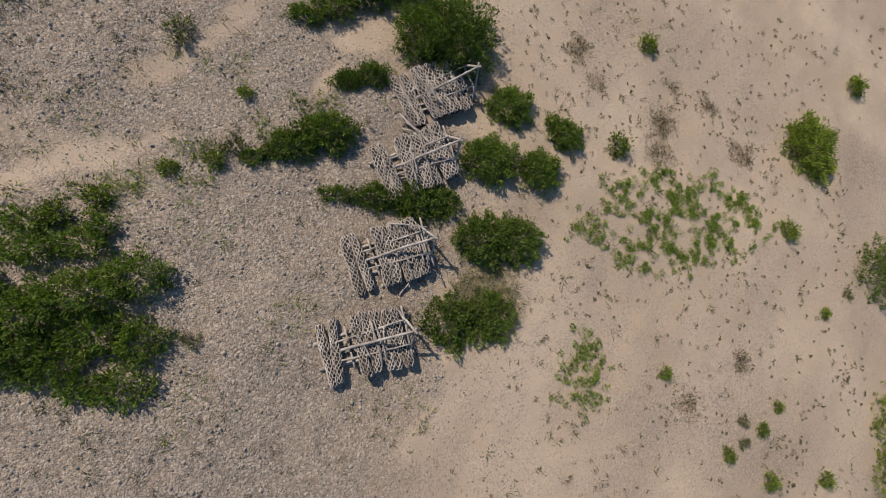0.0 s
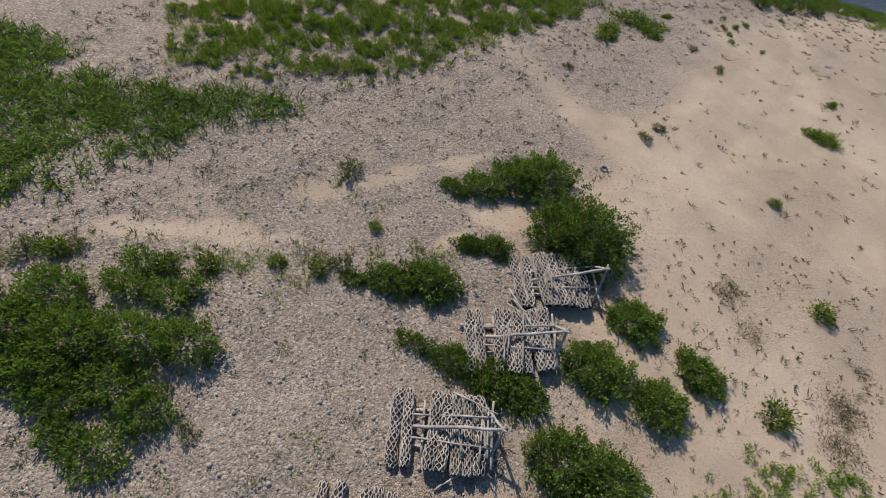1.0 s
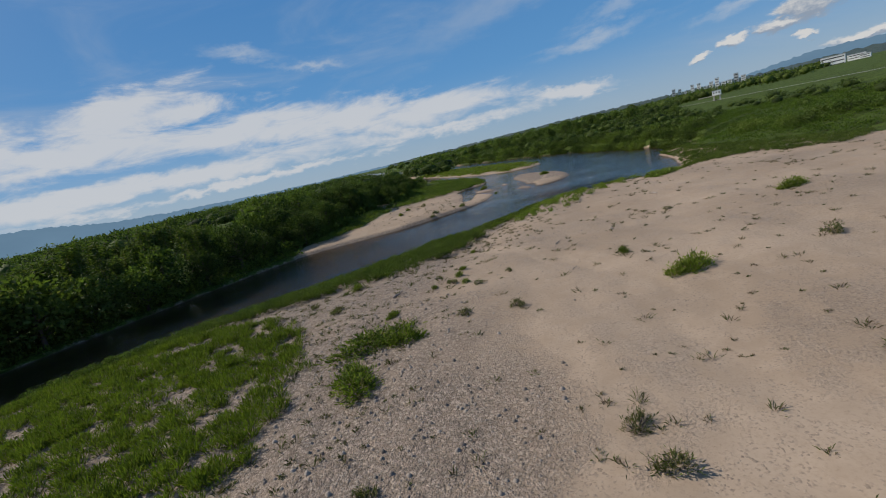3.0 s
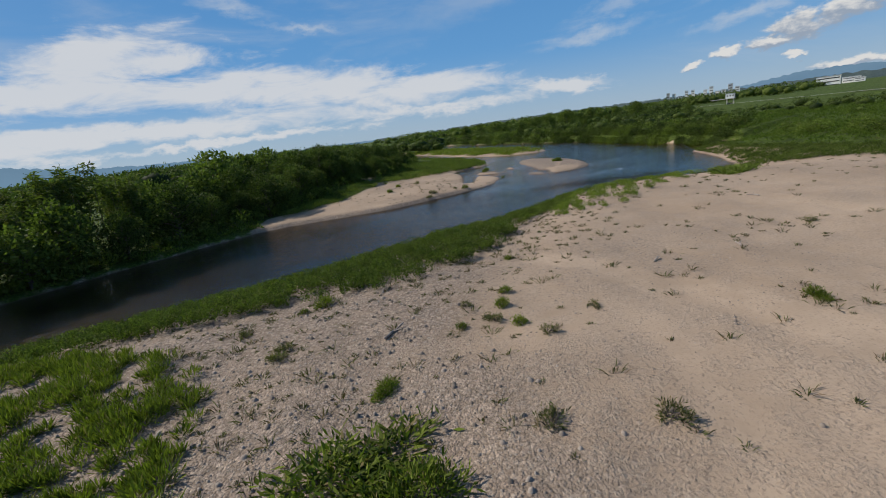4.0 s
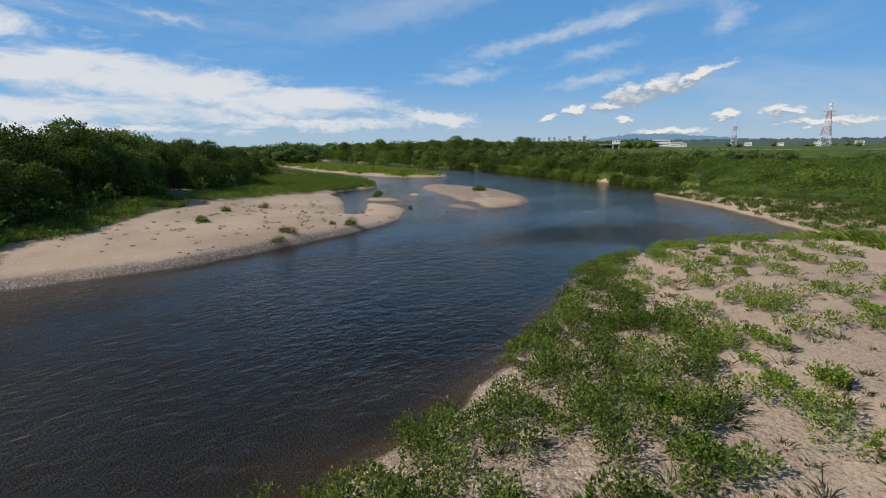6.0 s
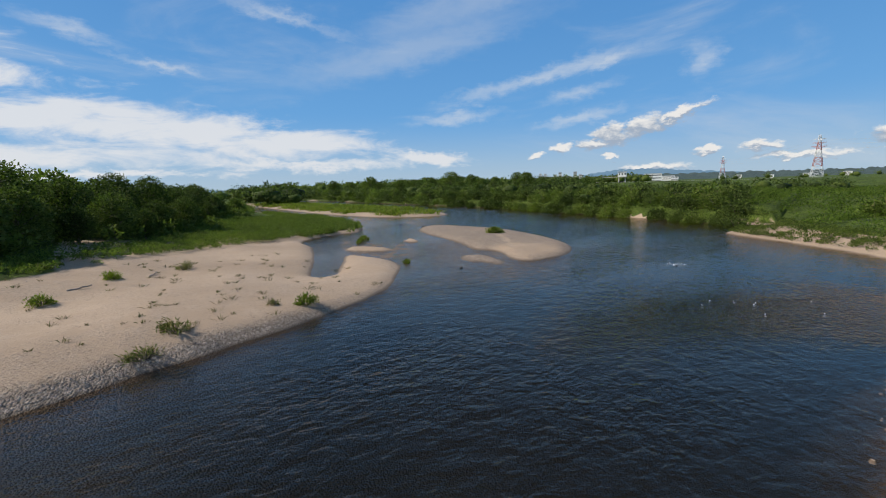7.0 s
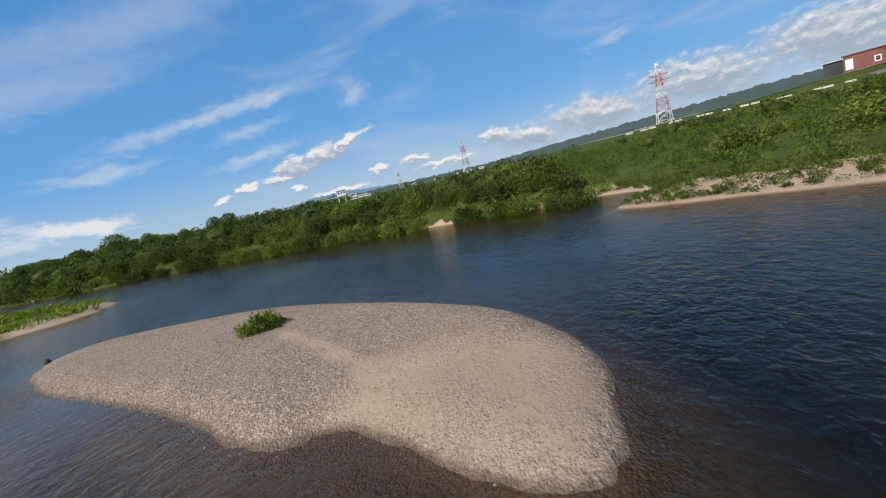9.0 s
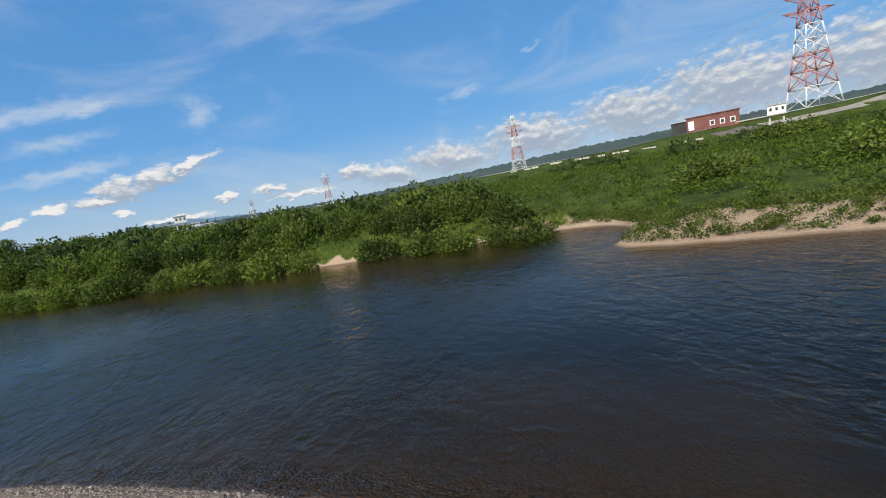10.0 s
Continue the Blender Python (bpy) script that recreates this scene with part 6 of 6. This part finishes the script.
# ---- power line ----
def pylon_meshes(h):
    """Lattice tower: red and white bays, each of four legs with cross bracing, and arms."""
    parts = []
    levels = [0, 0.12, 0.25, 0.36, 0.46, 0.55, 0.64, 0.73, 0.82, 0.91, 1.0]
    half = lambda t: h * (0.105 * (1 - t) ** 1.25 + 0.018)
    t_leg = h * 0.0052
    for i in range(len(levels) - 1):
        a, b = levels[i], levels[i + 1]
        ra, rb, za, zb = half(a), half(b), a * h, b * h
        segs = []
        for k in range(4):
            c, d = [((-1, -1), (1, -1), (1, 1), (-1, 1))[j % 4] for j in (k, k + 1)]
            p0, p1 = (c[0] * ra, c[1] * ra, za), (c[0] * rb, c[1] * rb, zb)
            q0, q1 = (d[0] * ra, d[1] * ra, za), (d[0] * rb, d[1] * rb, zb)
            segs += [(p0, p1, 1.0), (p0, q1, 0.55), (q0, p1, 0.55), (p1, q1, 0.6)]
            if i == 0:
                segs.append((p0, q0, 0.6))
        pieces = [tube([p, q], [t_leg * w] * 2, 4) for p, q, w in segs]
        if i in (6, 7, 8):
            for sx in (-1, 1):
                tip = (sx * h * (0.15 - 0.012 * (i - 6)), 0, zb)
                for sy in (-1, 1):
                    pieces += [tube([(sx * rb, sy * rb, zb), tip], [t_leg * 0.6] * 2, 4), tube([(sx * rb, sy * rb, zb - h * 0.03), tip], [t_leg * 0.5] * 2, 4)]
        parts.append(mesh_from("lattice_bay", *merge(pieces)))
    return parts


bays = pylon_meshes(50.0)
PYLONS = [(179, -41, 0.92), (433, -48, 1.0), (742, 127, 1.0), (1206, 326, 1.0)]
for k, (px, py, s) in enumerate(PYLONS):
    e = thing("pylon", "red and white lattice steel power pylon beyond the levee", "pylon", "power line pylons", pose(px, py, max(0.0, z_at(px, py)), 0, 0, 70 + 8 * k))
    e.scale = (s, s, s)
    for i, me in enumerate(bays):
        if not me.materials:
            me.materials.append(HAZY_RED if (i // 2) % 2 else STEEL)
        link("lattice_bay", me, None, e)
for k, (a, b) in enumerate(zip(PYLONS[:-1], PYLONS[1:])):
    for lev in (0.73, 0.82, 0.91):
        for side in (-1, 1):
            pts = []
            for t in np.linspace(0, 1, 13):
                pts.append((a[0] + (b[0] - a[0]) * t, a[1] + (b[1] - a[1]) * t + side * 6.5, 50 * lev * (a[2] + (b[2] - a[2]) * t) - 36 * t * (1 - t)))
            tagged(link("power_cable", mesh_from("power_cable", *tube(pts, [0.035] * 13, 4)), GREY), "thin grey power cable between pylons", "cable", "power cables")


# ---- distance: far woods, hills, town ----
rng = np.random.default_rng(66)
spots = []
for lo, hi, d0, d1, n, h0, h1 in [(18, 66, 420, 1000, 420, 6, 10), (66, 135, 130, 360, 380, 5, 9), (66, 135, 360, 1000, 260, 6, 10), (60, 68, 380, 600, 50, 5, 8), (-70, 12, 420, 900, 45, 4, 7), (32, 62, 280, 420, 110, 5, 8), (135, 200, 120, 400, 90, 6, 10)]:
    for _ in range(n):
        a, d = radians(rng.uniform(lo, hi)), rng.uniform(d0, d1)
        px, py = 60 + math.cos(a) * d, 100 + math.sin(a) * d
        pz = z_at(px, py)
        if pz < WATER_Z + 0.4:
            continue
        h = rng.uniform(h0, h1)
        spots.append((px, py, pz, h * rng.uniform(0.6, 1.1), h))
nearer = [q for q in spots if math.hypot(q[0] - 60, q[1] - 100) < 270]
stuff("near_woods", "dark green tree crowns behind the river", "woods", [far_crowns(rng, nearer, 260, 0.55)], LEAF_DEEP)
stuff("far_woods", "dark green woods in the far distance", "woods", [far_crowns(rng, [q for q in spots if q not in nearer], 90, 0.9)], LEAF_TREE)


def ridge(name, label, profile, dist, deep, mat, rough, seed):
    """A long hill: azimuth and elevation pairs, swept over its depth."""
    rng = np.random.default_rng(seed)
    az = np.arange(profile[0][0], profile[-1][0] + 0.01, 0.25)
    el = np.interp(az, [p[0] for p in profile], [p[1] for p in profile])
    rows = np.linspace(0, 1, 9)
    v = []
    for t in rows:
        d = dist + deep * t
        top = np.tan(np.radians(el)) * (dist + deep * 0.55) + 4
        up = top * np.sin(np.pi * min(1.0, t / 1.1)) ** 0.8
        up = up + rough * (rng.random(len(az)) - 0.5) * (0.2 < t < 0.9)
        v.append(np.stack([60 + np.cos(np.radians(az)) * d, 100 + np.sin(np.radians(az)) * d, np.maximum(up, -1.0) - (1.5 if t in (0, 1) else 0)], 1))
    i = np.arange(9 * len(az)).reshape(9, len(az))
    f = np.stack([i[:-1, :-1], i[:-1, 1:], i[1:, 1:], i[1:, :-1]], -1).reshape(-1, 4)
    tagged(link(name, mesh_from(name, np.concatenate(v), f), mat), label, "hill", kind="structure")


ridge("backdrop_hill_right", "low wooded hills behind the levee", [(-75, 1.5), (-60, 2.0), (-42, 1.75), (-30, 1.6), (-17, 1.15), (-6, 0.7), (0, 0.45), (6, 0.5), (12, 0.5), (20, 0.55), (27, 0.5), (38, 0.55), (46, 0.6), (60, 0.4), (70, 0.2)], 1250, 500, HAZY_FOREST, 7, 1)
ridge("backdrop_mountain_right", "distant mountain on the horizon in painted blue haze", [(2, 0.0), (10, 0.5), (15, 0.9), (19, 1.25), (23, 1.2), (28, 0.5), (36, 0.3), (60, 0.15), (80, 0.1)], 3200, 700, HAZE_BLUE, 10, 2)
ridge("backdrop_mountain_left", "distant mountain range beyond the plain in painted blue haze", [(80, 0.1), (88, 0.35), (95, 0.65), (101, 1.0), (105.8, 1.9), (108, 2.15), (110, 2.25), (113, 2.0), (116, 2.1), (120, 2.05), (125, 1.9), (130, 1.8), (138, 1.6), (150, 1.2), (170, 0.8)], 3300, 700, HAZE_BLUE, 12, 3)


def block(x, y, z, w, d, h, turn, mat, floors, label):
    e = thing("town_building", label, "building", "town buildings", pose(x, y, z, 0, 0, turn))
    link("wall", box_mesh("wall", -w / 2, w / 2, -d / 2, d / 2, 0, h), mat, e)
    link("roof", box_mesh("roof", -w / 2 - 0.3, w / 2 + 0.3, -d / 2 - 0.3, d / 2 + 0.3, h, h + 0.6), GREY, e)
    for k in range(floors):
        z0 = h * (k + 0.35) / floors
        link("window_band", box_mesh("window_band", -w / 2 + 1, w / 2 - 1, -d / 2 - 0.15, -d / 2 + 0.1, z0, z0 + h * 0.3 / floors), DARK, e)


rng = np.random.default_rng(99)
town = [(a, 1150 + 40 * math.sin(a * 9), 6 + 5 * abs(math.sin(a * 5)), 0.25, 0.95 + 0.35 * math.sin(a * 7)) for a in np.arange(26.5, 33.6, 0.62)]
town += [(17.8, 760, 25, 0.0, 0.75), (16.2, 800, 19, 0.0, 0.4), (15.5, 780, 11, 0.0, 0.25), (3.5, 900, 10, 0.2, 0.25), (0.5, 980, 12, 0.2, 0.3), (6.5, 900, 9, 0.1, 0.2), (9.5, 980, 11, 0.1, 0.25)]
town += [(48, 1050, 22, 0, 0.35), (51.5, 1000, 26, 0, 0.4), (56, 1100, 30, 0, 0.35), (60, 1000, 18, 0, 0.35), (63, 900, 24, 0, 0.5), (124, 800, 40, 0, 0.4), (127, 850, 60, 0, 0.45), (130.5, 820, 40, 0, 0.4)]
for a, d, w, lo, hi in town:
    px, py = 60 + math.cos(radians(a)) * d, 100 + math.sin(radians(a)) * d
    z0 = 3 + math.tan(radians(lo)) * d
    block(px, py, -1.0, w, 14.0, 4.0 + math.tan(radians(hi)) * d * rng.uniform(0.85, 1.1), a + 90 - 180, WHITE if rng.random() < 0.75 else GREY, 3 if d < 1000 else 5, "white town building beyond the woods")
